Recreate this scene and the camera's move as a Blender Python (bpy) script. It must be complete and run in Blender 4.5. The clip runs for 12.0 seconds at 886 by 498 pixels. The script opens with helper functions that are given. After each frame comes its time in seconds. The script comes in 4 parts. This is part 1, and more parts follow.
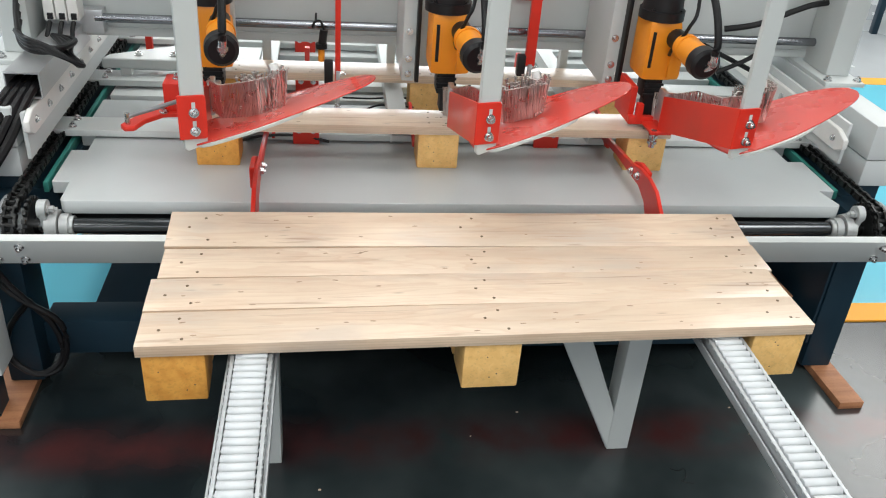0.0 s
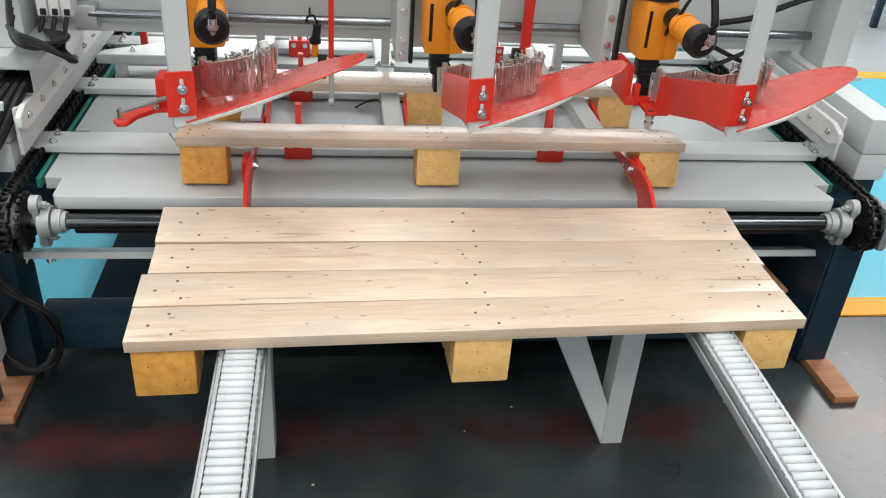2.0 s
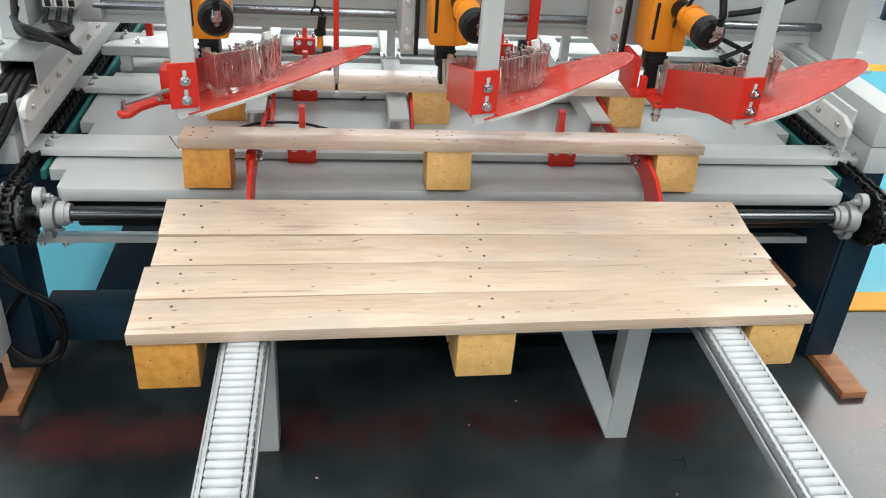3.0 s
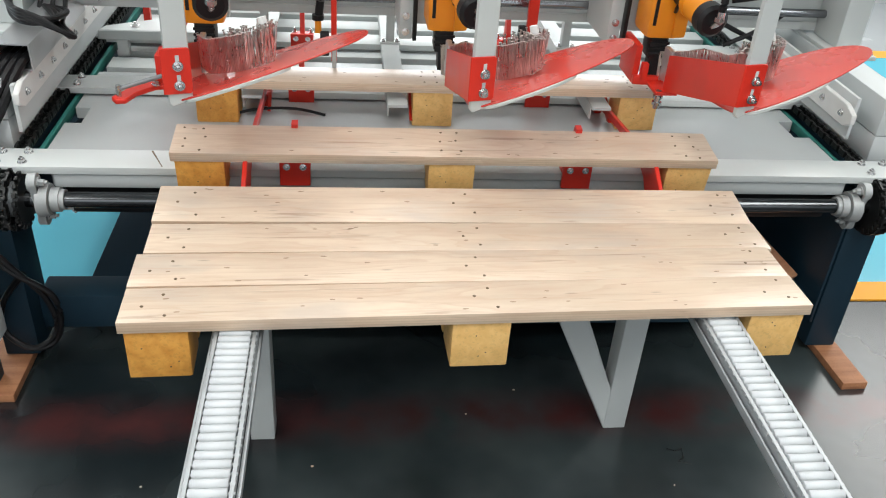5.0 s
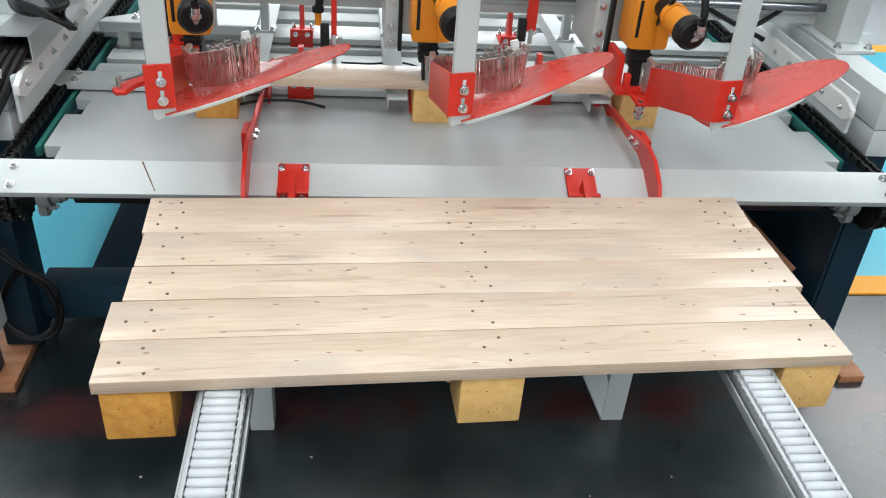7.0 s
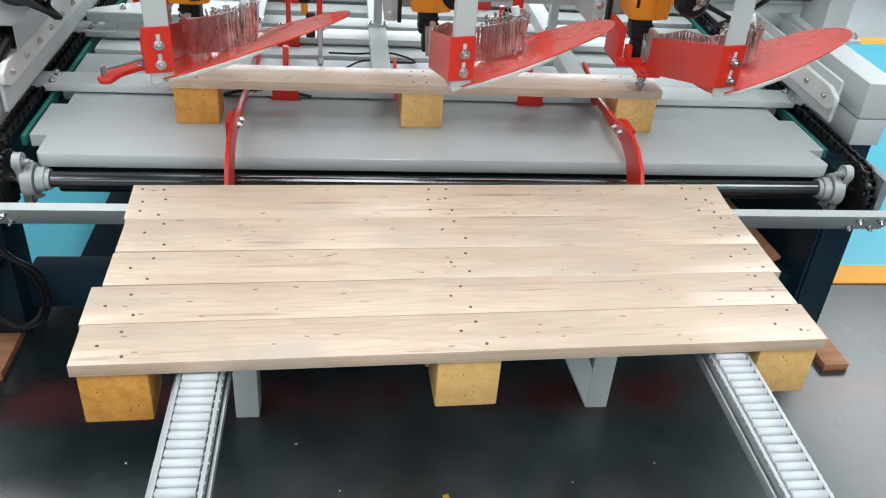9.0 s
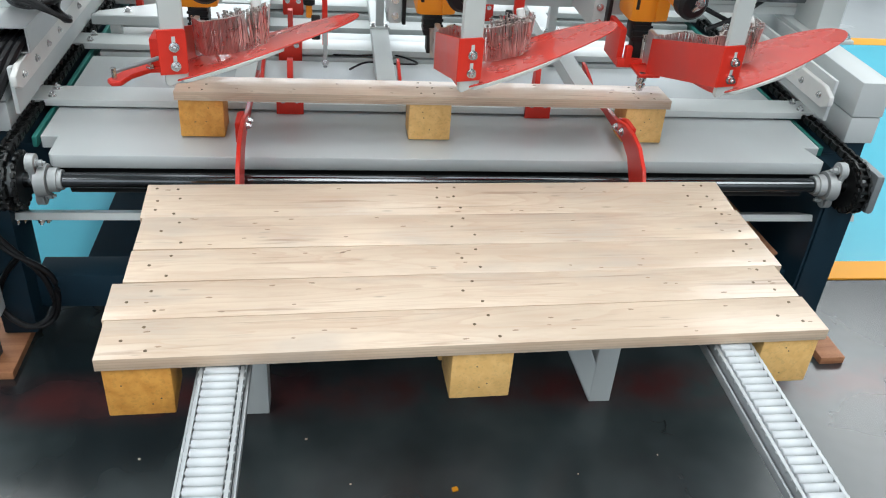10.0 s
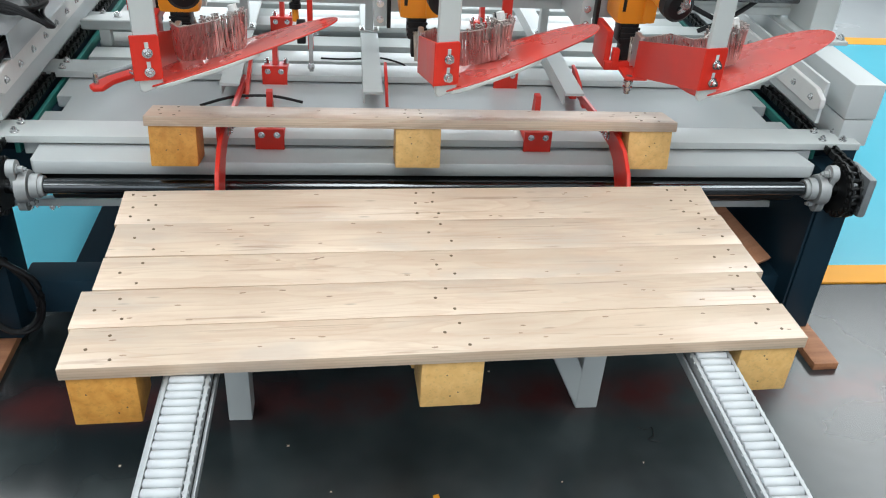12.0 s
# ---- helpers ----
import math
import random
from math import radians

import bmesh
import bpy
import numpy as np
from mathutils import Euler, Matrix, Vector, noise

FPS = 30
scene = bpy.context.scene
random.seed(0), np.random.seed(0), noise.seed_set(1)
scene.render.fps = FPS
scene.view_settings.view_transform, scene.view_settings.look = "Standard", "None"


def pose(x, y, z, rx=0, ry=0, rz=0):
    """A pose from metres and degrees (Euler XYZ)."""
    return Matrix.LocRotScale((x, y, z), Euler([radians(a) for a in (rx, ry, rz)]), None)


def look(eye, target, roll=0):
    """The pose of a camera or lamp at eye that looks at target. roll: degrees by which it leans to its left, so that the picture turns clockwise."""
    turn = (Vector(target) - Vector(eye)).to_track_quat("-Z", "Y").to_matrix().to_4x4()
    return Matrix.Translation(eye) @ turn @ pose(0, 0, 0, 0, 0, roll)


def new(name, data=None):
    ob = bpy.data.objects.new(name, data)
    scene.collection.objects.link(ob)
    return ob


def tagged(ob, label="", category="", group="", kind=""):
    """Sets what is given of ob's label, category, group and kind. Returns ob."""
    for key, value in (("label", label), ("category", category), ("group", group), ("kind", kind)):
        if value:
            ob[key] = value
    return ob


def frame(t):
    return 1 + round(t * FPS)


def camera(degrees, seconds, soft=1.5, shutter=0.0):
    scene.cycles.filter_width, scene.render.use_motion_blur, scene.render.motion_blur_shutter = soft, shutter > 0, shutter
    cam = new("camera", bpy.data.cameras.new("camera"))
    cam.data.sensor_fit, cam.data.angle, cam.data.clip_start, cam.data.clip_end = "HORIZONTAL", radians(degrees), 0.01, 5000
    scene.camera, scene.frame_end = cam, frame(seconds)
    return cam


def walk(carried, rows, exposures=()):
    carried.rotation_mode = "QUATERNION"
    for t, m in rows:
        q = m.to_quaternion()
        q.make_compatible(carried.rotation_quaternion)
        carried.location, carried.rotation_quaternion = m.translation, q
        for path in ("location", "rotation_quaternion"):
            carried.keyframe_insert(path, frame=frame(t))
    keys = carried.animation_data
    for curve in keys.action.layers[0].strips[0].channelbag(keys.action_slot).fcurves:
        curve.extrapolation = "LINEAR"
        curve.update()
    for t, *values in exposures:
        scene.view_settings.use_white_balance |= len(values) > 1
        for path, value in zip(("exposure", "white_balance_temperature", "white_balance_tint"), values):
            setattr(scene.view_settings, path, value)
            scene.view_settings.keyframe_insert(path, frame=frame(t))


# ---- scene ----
EXPO = -0.85
cam = camera(54.92, 12.0, soft=1.1)
walk(cam, [
    (0.0, look((-0.3369, -1.7598, 1.4555), (-0.0749, -0.0569, 0.4398), 4.5)),
    (0.5, look((-0.3319, -1.7599, 1.455), (-0.0717, -0.0566, 0.4395), 4.41)),
    (1.0, look((-0.3222, -1.7653, 1.4553), (-0.0591, -0.0625, 0.4399), 4.38)),
    (1.5, look((-0.3174, -1.7671, 1.4551), (-0.0575, -0.0651, 0.4374), 4.33)),
    (2.0, look((-0.3149, -1.7613, 1.4542), (-0.0587, -0.063, 0.4295), 4.29)),
    (2.5, look((-0.3085, -1.7572, 1.4505), (-0.0596, -0.0612, 0.4202), 4.24)),
    (3.0, look((-0.307, -1.7528, 1.4497), (-0.0685, -0.0612, 0.4097), 4.18)),
    (5.0, look((-0.2874, -1.7373, 1.447), (-0.0603, -0.0626, 0.3774), 4.29)),
    (5.5, look((-0.2883, -1.7311, 1.4478), (-0.0572, -0.0605, 0.3727), 4.39)),
    (6.0, look((-0.2881, -1.735, 1.4474), (-0.0566, -0.0653, 0.371), 4.37)),
    (6.5, look((-0.2849, -1.7424, 1.4452), (-0.0564, -0.0728, 0.3682), 4.43)),
    (7.0, look((-0.2863, -1.7435, 1.4487), (-0.059, -0.0774, 0.3659), 4.51)),
    (9.0, look((-0.2511, -1.7644, 1.4414), (-0.0234, -0.104, 0.35), 4.47)),
    (9.5, look((-0.2701, -1.7779, 1.4453), (-0.0302, -0.1172, 0.3569), 4.48)),
    (10.0, look((-0.2945, -1.7974, 1.4503), (-0.0422, -0.1368, 0.3647), 4.57)),
    (10.5, look((-0.2751, -1.7924, 1.4526), (-0.027, -0.1279, 0.3719), 4.44)),
    (11.0, look((-0.2419, -1.789, 1.4505), (-0.0027, -0.1229, 0.3704), 4.27)),
    (11.5, look((-0.2265, -1.7891, 1.4501), (0.0022, -0.1211, 0.3704), 4.07)),
    (12.0, look((-0.2206, -1.7849, 1.4537), (-0.0014, -0.1196, 0.3681), 3.86)),
], exposures=[(0.0, EXPO, 6650, 11), (5.0, EXPO, 6650, 11), (6.2, EXPO - 0.10, 6460, 10), (9.0, EXPO - 0.09, 6290, 9), (12.0, EXPO - 0.09, 6290, 9)])

# ---- light ----
world = bpy.data.worlds.new("hall_daylight")
scene.world = world
world.use_nodes = True
wn = world.node_tree.nodes
sky = wn.new("ShaderNodeTexSky")
sky.sky_type, sky.sun_disc = "NISHITA", False
sky.sun_elevation, sky.sun_rotation = radians(45), radians(200)
wn["Background"].inputs[1].default_value = 0.12
world.node_tree.links.new(sky.outputs[0], wn["Background"].inputs[0])


def area(name, x, y, z, sx, sy, power, colour, target):
    lamp = bpy.data.lights.new(name, "AREA")
    lamp.shape, lamp.size, lamp.size_y, lamp.energy, lamp.color = "RECTANGLE", sx, sy, power, colour
    ob = new(name, lamp)
    ob.matrix_world = look((x, y, z), target)
    return ob


# unseen overhead fill panels, added; the one at x 7.4 lightens the right floor
for lx, ly, lw, power in ((-4.5, 3.0, 1.6, 480), (0.5, 3.0, 5.0, 480), (7.4, 6.0, 3.2, 1000), (-4.5, -5.0, 1.6, 520), (0.0, -5.0, 1.6, 520), (4.5, -5.0, 1.6, 520)):
    area("overhead_fill_lamp", lx, ly, 6.9, lw, 6.0, power, (0.98, 1.0, 0.985), (lx, ly + 0.001, 0))
# unseen fill panels added at the walls; the south one brightens front faces
area("side_fill_lamp", -9.6, 2.0, 3.2, 10.0, 3.0, 420, (0.93, 0.97, 1.0), (0, 1.0, 1.0))
area("side_fill_lamp", 0.0, -9.7, 3.2, 12.0, 3.0, 350, (0.97, 0.99, 1.0), (0, 0, 1.0))
area("side_fill_lamp", 1.0, 13.6, 3.2, 12.0, 3.4, 1500, (0.93, 0.97, 1.0), (0, 0, 1.0))


# ---- materials ----
def mat(name, colour, rough=0.5, metal=0.0, var=0.12, scale=6.0, bump=0.05, fine=180.0, spec=0.5, per_object=0.0, tint=None, coat=0.0, wear=0.1):
    m = bpy.data.materials.new(name)
    m.use_nodes = True
    nt = m.node_tree
    b = nt.nodes["Principled BSDF"]
    L = nt.links.new
    tc = nt.nodes.new("ShaderNodeTexCoord")
    n1 = nt.nodes.new("ShaderNodeTexNoise")
    n1.inputs["Scale"].default_value, n1.inputs["Detail"].default_value = scale, 4
    n2 = nt.nodes.new("ShaderNodeTexNoise")
    n2.inputs["Scale"].default_value, n2.inputs["Detail"].default_value = fine, 3
    L(tc.outputs["Object"], n1.inputs["Vector"])
    L(tc.outputs["Object"], n2.inputs["Vector"])
    ramp = nt.nodes.new("ShaderNodeValToRGB")
    c = Vector(colour[:3])
    lo = Vector(tint) if tint else c * (1 - var)
    hi = c * (1 + var * 0.6)
    ramp.color_ramp.elements[0].position, ramp.color_ramp.elements[1].position = 0.32, 0.68
    ramp.color_ramp.elements[0].color = (*lo, 1)
    ramp.color_ramp.elements[1].color = (min(hi[0], 1), min(hi[1], 1), min(hi[2], 1), 1)
    L(n1.outputs["Fac"], ramp.inputs["Fac"])
    out = ramp.outputs["Color"]
    if per_object:
        oi = nt.nodes.new("ShaderNodeObjectInfo")
        mr = nt.nodes.new("ShaderNodeMapRange")
        mr.inputs[3].default_value, mr.inputs[4].default_value = 1 - per_object, 1 + per_object * 0.5
        L(oi.outputs["Random"], mr.inputs[0])
        mul = nt.nodes.new("ShaderNodeVectorMath")
        mul.operation = "SCALE"
        L(out, mul.inputs[0])
        L(mr.outputs[0], mul.inputs["Scale"])
        out = mul.outputs[0]
    L(out, b.inputs["Base Color"])
    rr = nt.nodes.new("ShaderNodeMapRange")
    rr.inputs[3].default_value, rr.inputs[4].default_value = max(rough - wear * 0.8, 0.02), min(rough + wear, 1)
    L(n1.outputs["Fac"], rr.inputs[0])
    L(rr.outputs[0], b.inputs["Roughness"])
    b.inputs["Metallic"].default_value = metal
    b.inputs["Specular IOR Level"].default_value = spec
    b.inputs["Coat Weight"].default_value = coat
    if bump:
        bp = nt.nodes.new("ShaderNodeBump")
        bp.inputs["Strength"].default_value, bp.inputs["Distance"].default_value = bump, 0.002
        L(n2.outputs["Fac"], bp.inputs["Height"])
        L(bp.outputs[0], b.inputs["Normal"])
    return m


def wood_mat(name, light, dark, grain=(2.2, 26.0, 26.0), rough=0.5, knots=True):
    """Timber with the grain along x, stains and small dark marks."""
    m = bpy.data.materials.new(name)
    m.use_nodes = True
    nt = m.node_tree
    b = nt.nodes["Principled BSDF"]
    L = nt.links.new
    tc = nt.nodes.new("ShaderNodeTexCoord")
    oi = nt.nodes.new("ShaderNodeObjectInfo")
    shift = nt.nodes.new("ShaderNodeVectorMath")
    shift.operation = "SCALE"
    shift.inputs[0].default_value = (37.0, 19.0, 11.0)
    L(oi.outputs["Random"], shift.inputs["Scale"])
    add = nt.nodes.new("ShaderNodeVectorMath")
    L(tc.outputs["Object"], add.inputs[0])
    L(shift.outputs[0], add.inputs[1])
    mp = nt.nodes.new("ShaderNodeMapping")
    mp.inputs["Scale"].default_value = grain
    L(add.outputs[0], mp.inputs["Vector"])
    n1 = nt.nodes.new("ShaderNodeTexNoise")
    n1.inputs["Scale"].default_value, n1.inputs["Detail"].default_value, n1.inputs["Distortion"].default_value = 1.6, 6, 0.5
    L(mp.outputs[0], n1.inputs["Vector"])
    n2 = nt.nodes.new("ShaderNodeTexNoise")
    n2.inputs["Scale"].default_value, n2.inputs["Detail"].default_value = 3.0, 3
    L(add.outputs[0], n2.inputs["Vector"])
    ramp = nt.nodes.new("ShaderNodeValToRGB")
    ramp.color_ramp.elements[0].position, ramp.color_ramp.elements[1].position = 0.28, 0.62
    ramp.color_ramp.elements[0].color, ramp.color_ramp.elements[1].color = (*dark, 1), (*light, 1)
    L(n1.outputs["Fac"], ramp.inputs["Fac"])
    stain = nt.nodes.new("ShaderNodeMapRange")
    stain.inputs[1].default_value, stain.inputs[2].default_value = 0.3, 0.7
    stain.inputs[3].default_value, stain.inputs[4].default_value = 0.85, 1.04
    L(n2.outputs["Fac"], stain.inputs[0])
    mul = nt.nodes.new("ShaderNodeVectorMath")
    mul.operation = "SCALE"
    L(ramp.outputs[0], mul.inputs[0])
    L(stain.outputs[0], mul.inputs["Scale"])
    out = mul.outputs[0]
    if knots:
        mp2 = nt.nodes.new("ShaderNodeMapping")
        mp2.inputs["Scale"].default_value = (7.0, 34.0, 34.0)
        L(add.outputs[0], mp2.inputs["Vector"])
        vo = nt.nodes.new("ShaderNodeTexVoronoi")
        vo.inputs["Scale"].default_value = 1.0
        L(mp2.outputs[0], vo.inputs["Vector"])
        kr = nt.nodes.new("ShaderNodeMapRange")
        kr.inputs[1].default_value, kr.inputs[2].default_value = 0.03, 0.10
        kr.inputs[3].default_value, kr.inputs[4].default_value = 0.62, 1.0
        L(vo.outputs["Distance"], kr.inputs[0])
        mul2 = nt.nodes.new("ShaderNodeVectorMath")
        mul2.operation = "SCALE"
        L(out, mul2.inputs[0])
        L(kr.outputs[0], mul2.inputs["Scale"])
        out = mul2.outputs[0]
    if knots:
        # plies along the edges
        sep = nt.nodes.new("ShaderNodeSeparateXYZ")
        L(tc.outputs["Object"], sep.inputs[0])
        zr = nt.nodes.new("ShaderNodeMapRange")
        zr.inputs[1].default_value, zr.inputs[2].default_value = -0.022, 0.0
        L(sep.outputs["Z"], zr.inputs[0])
        ply = nt.nodes.new("ShaderNodeValToRGB")
        ply.color_ramp.interpolation = "CONSTANT"
        ply.color_ramp.elements[0].color = (1, 1, 1, 1)
        ply.color_ramp.elements[1].position, ply.color_ramp.elements[1].color = 0.90, (1, 1, 1, 1)
        for pos, v in ((0.18, 0.86), (0.26, 1.02), (0.44, 0.92), (0.50, 1.06), (0.68, 0.88), (0.74, 1.03)):
            e = ply.color_ramp.elements.new(pos)
            e.color = (v, v * 0.97, v * 0.93, 1)
        L(zr.outputs[0], ply.inputs[0])
        pm = nt.nodes.new("ShaderNodeVectorMath")
        pm.operation = "MULTIPLY"
        L(out, pm.inputs[0])
        L(ply.outputs[0], pm.inputs[1])
        # grey smudges
        n3 = nt.nodes.new("ShaderNodeTexNoise")
        n3.inputs["Scale"].default_value, n3.inputs["Detail"].default_value = 5.5, 5
        mp3 = nt.nodes.new("ShaderNodeMapping")
        mp3.inputs["Scale"].default_value, mp3.inputs["Location"].default_value = (0.7, 1.6, 1.0), (3.1, 5.2, 0.0)
        L(add.outputs[0], mp3.inputs[0])
        L(mp3.outputs[0], n3.inputs["Vector"])
        sm = nt.nodes.new("ShaderNodeMapRange")
        sm.inputs[1].default_value, sm.inputs[2].default_value, sm.inputs[4].default_value = 0.55, 0.70, 0.6
        L(n3.outputs["Fac"], sm.inputs[0])
        mx = nt.nodes.new("ShaderNodeMix")
        mx.data_type = "RGBA"
        L(sm.outputs[0], mx.inputs["Factor"])
        L(pm.outputs[0], mx.inputs["A"])
        mx.inputs["B"].default_value = (0.47, 0.40, 0.34, 1)
        # pinkish-brown veneer blotches drawn out along the grain
        n4 = nt.nodes.new("ShaderNodeTexNoise")
        n4.inputs["Scale"].default_value, n4.inputs["Detail"].default_value, n4.inputs["Roughness"].default_value = 13.0, 6, 0.7
        mp4 = nt.nodes.new("ShaderNodeMapping")
        mp4.inputs["Scale"].default_value, mp4.inputs["Location"].default_value = (0.55, 2.6, 1.5), (7.7, 1.3, 0.4)
        L(add.outputs[0], mp4.inputs[0])
        L(mp4.outputs[0], n4.inputs["Vector"])
        bl = nt.nodes.new("ShaderNodeMapRange")
        bl.inputs[1].default_value, bl.inputs[2].default_value, bl.inputs[4].default_value = 0.50, 0.70, 0.42
        L(n4.outputs["Fac"], bl.inputs[0])
        mx2 = nt.nodes.new("ShaderNodeMix")
        mx2.data_type = "RGBA"
        L(bl.outputs[0], mx2.inputs["Factor"])
        L(mx.outputs["Result"], mx2.inputs["A"])
        mx2.inputs["B"].default_value = (0.47, 0.315, 0.22, 1)
        # thin brown streaks and splits along the grain
        mp5 = nt.nodes.new("ShaderNodeMapping")
        mp5.inputs["Scale"].default_value = (3.0, 75.0, 40.0)
        L(add.outputs[0], mp5.inputs[0])
        n5 = nt.nodes.new("ShaderNodeTexNoise")
        n5.inputs["Scale"].default_value, n5.inputs["Detail"].default_value, n5.inputs["Distortion"].default_value = 1.0, 4, 0.8
        L(mp5.outputs[0], n5.inputs["Vector"])
        st = nt.nodes.new("ShaderNodeMapRange")
        st.inputs[1].default_value, st.inputs[2].default_value, st.inputs[4].default_value = 0.61, 0.72, 0.6
        L(n5.outputs["Fac"], st.inputs[0])
        mx3 = nt.nodes.new("ShaderNodeMix")
        mx3.data_type = "RGBA"
        L(st.outputs[0], mx3.inputs["Factor"])
        L(mx2.outputs["Result"], mx3.inputs["A"])
        mx3.inputs["B"].default_value = (0.26, 0.155, 0.105, 1)
        # veneer figure: long nested lines
        mp6 = nt.nodes.new("ShaderNodeMapping")
        mp6.inputs["Scale"].default_value = (0.9, 9.0, 6.0)
        L(add.outputs[0], mp6.inputs[0])
        n6 = nt.nodes.new("ShaderNodeTexNoise")
        n6.inputs["Scale"].default_value, n6.inputs["Detail"].default_value, n6.inputs["Distortion"].default_value = 1.3, 3, 0.4
        L(mp6.outputs[0], n6.inputs["Vector"])
        rings = nt.nodes.new("ShaderNodeMath")
        rings.operation = "MULTIPLY"
        rings.inputs[1].default_value = 13.0
        L(n6.outputs["Fac"], rings.inputs[0])
        fr = nt.nodes.new("ShaderNodeMath")
        fr.operation = "FRACT"
        L(rings.outputs[0], fr.inputs[0])
        fig = nt.nodes.new("ShaderNodeValToRGB")
        for pos, v in ((0.10, 0.0), (0.62, 0.10), (0.93, 0.42)):
            e = fig.color_ramp.elements.new(pos)
            e.color = (v, v, v, 1)
        fig.color_ramp.elements[0].color = fig.color_ramp.elements[-1].color = (0, 0, 0, 1)
        L(fr.outputs[0], fig.inputs[0])
        mx4 = nt.nodes.new("ShaderNodeMix")
        mx4.data_type = "RGBA"
        L(fig.outputs[0], mx4.inputs["Factor"])
        L(mx3.outputs["Result"], mx4.inputs["A"])
        mx4.inputs["B"].default_value = (0.52, 0.35, 0.245, 1)
        b.inputs["Coat Weight"].default_value, b.inputs["Coat Roughness"].default_value = 0.22, 0.16
        out = mx4.outputs["Result"]
    else:
        # pressed chips: dark and pale flecks
        chips = nt.nodes.new("ShaderNodeTexVoronoi")
        chips.inputs["Scale"].default_value = 260.0
        L(add.outputs[0], chips.inputs["Vector"])
        tone = nt.nodes.new("ShaderNodeValToRGB")
        for k, v in enumerate((0.91, 1.02)):
            tone.color_ramp.elements[k].color = (v, v, v, 1)
        tone.color_ramp.elements[0].position, tone.color_ramp.elements[1].position = 0.02, 0.30
        sep2 = nt.nodes.new("ShaderNodeSeparateColor")
        L(chips.outputs["Color"], sep2.inputs[0])
        L(sep2.outputs[0], tone.inputs[0])
        cm = nt.nodes.new("ShaderNodeVectorMath")
        cm.operation = "MULTIPLY"
        L(out, cm.inputs[0])
        L(tone.outputs[0], cm.inputs[1])
        out = cm.outputs[0]
    L(out, b.inputs["Base Color"])
    b.inputs["Roughness"].default_value = rough
    bp = nt.nodes.new("ShaderNodeBump")
    bp.inputs["Strength"].default_value, bp.inputs["Distance"].default_value = 0.12, 0.002
    L(n1.outputs["Fac"], bp.inputs["Height"])
    L(bp.outputs[0], b.inputs["Normal"])
    return m


PAINT = mat("light_grey_paint", (0.54, 0.57, 0.562), 0.36, var=0.05, scale=3, bump=0.03)
DECK = mat("worn_grey_deck_paint", (0.49, 0.52, 0.522), 0.20, wear=0.03, var=0.05, scale=2.5, bump=0.03)
HOUSING = mat("pale_grey_housing", (0.55, 0.58, 0.58), 0.42, var=0.05, scale=2, bump=0.02)
NAVY = mat("dark_blue_grey_frame", (0.009, 0.027, 0.043), 0.42, var=0.2, scale=4, spec=0.28)
RED = mat("red_paint", (0.66, 0.026, 0.012), 0.36, var=0.10, scale=8, bump=0.04)
REDTRAY = mat("red_tray_paint", (0.60, 0.052, 0.036), 0.27, var=0.06, scale=10, bump=0.03, coat=0.7)
ORANGE = mat("orange_housing", (0.86, 0.29, 0.012), 0.38, var=0.06, scale=12, bump=0.05)
BLACK = mat("black_plastic", (0.009, 0.009, 0.010), 0.42, var=0.3, scale=20, spec=0.35)
RUBBER = mat("black_rubber", (0.005, 0.005, 0.006), 0.40, spec=0.32, var=0.3, scale=20)
STEEL = mat("bright_steel", (0.62, 0.62, 0.62), 0.24, 1.0, var=0.08, scale=15)
GREYCAST = mat("grey_cast_iron", (0.27, 0.29, 0.30), 0.45, 0.4, var=0.2, scale=20, bump=0.15)
# base colour darkened to stand in for the dark reflections on bright steel
DARKSHAFT = mat("darkened_shaft", (0.11, 0.115, 0.12), 0.16, 1.0, var=0.15, scale=8)
SHAFT = mat("ground_steel_shaft", (0.26, 0.27, 0.29), 0.22, 1.0, var=0.08, scale=8)
CAST = mat("cast_alloy", (0.42, 0.44, 0.44), 0.5, 0.35, var=0.14, scale=25, bump=0.2)
CHAIN = mat("oily_chain_steel", (0.024, 0.025, 0.025), 0.34, 0.7, var=0.3, scale=30)
NAIL = mat("nail_steel", (0.62, 0.59, 0.56), 0.28, 0.95, var=0.25, scale=40)
ALU = mat("aluminium", (0.55, 0.56, 0.57), 0.34, 0.8, var=0.08, scale=8)
GREEN = mat("green_slide_strip", (0.03, 0.20, 0.17), 0.4, var=0.15, scale=10)
ROLLER = mat("white_roller_plastic", (0.58, 0.605, 0.62), 0.42, var=0.05, scale=20, per_object=0.04)
RAIL = mat("galvanised_rail", (0.44, 0.46, 0.47), 0.4, 0.5, var=0.1, scale=25)
WHITE = mat("white_plastic", (0.72, 0.72, 0.70), 0.45, var=0.04, scale=20)
WOOD = wood_mat("pale_plywood_board", (0.685, 0.55, 0.42), (0.61, 0.465, 0.345), rough=0.36)
EDGE = wood_mat("plywood_block", (0.84, 0.41, 0.085), (0.70, 0.30, 0.05), grain=(30, 30, 30), rough=0.55, knots=False)
PALEBLOCK = wood_mat("pale_block", (0.86, 0.54, 0.20), (0.76, 0.44, 0.14), grain=(30, 30, 30), rough=0.55, knots=False)
PADWOOD = wood_mat("brown_pad_wood", (0.42, 0.19, 0.09), (0.28, 0.11, 0.05), rough=0.6, knots=False)
OFFCUT = wood_mat("reddish_offcut_veneer", (0.66, 0.33, 0.19), (0.55, 0.25, 0.13), rough=0.5, knots=False)
DASH = mat("faint_brown_mark", (0.33, 0.225, 0.15), 0.5, var=0.3, scale=60, bump=0)
DARKHOLE = mat("dark_nail_hole", (0.15, 0.10, 0.055), 0.45, 0.3, var=0.3, scale=60, bump=0)
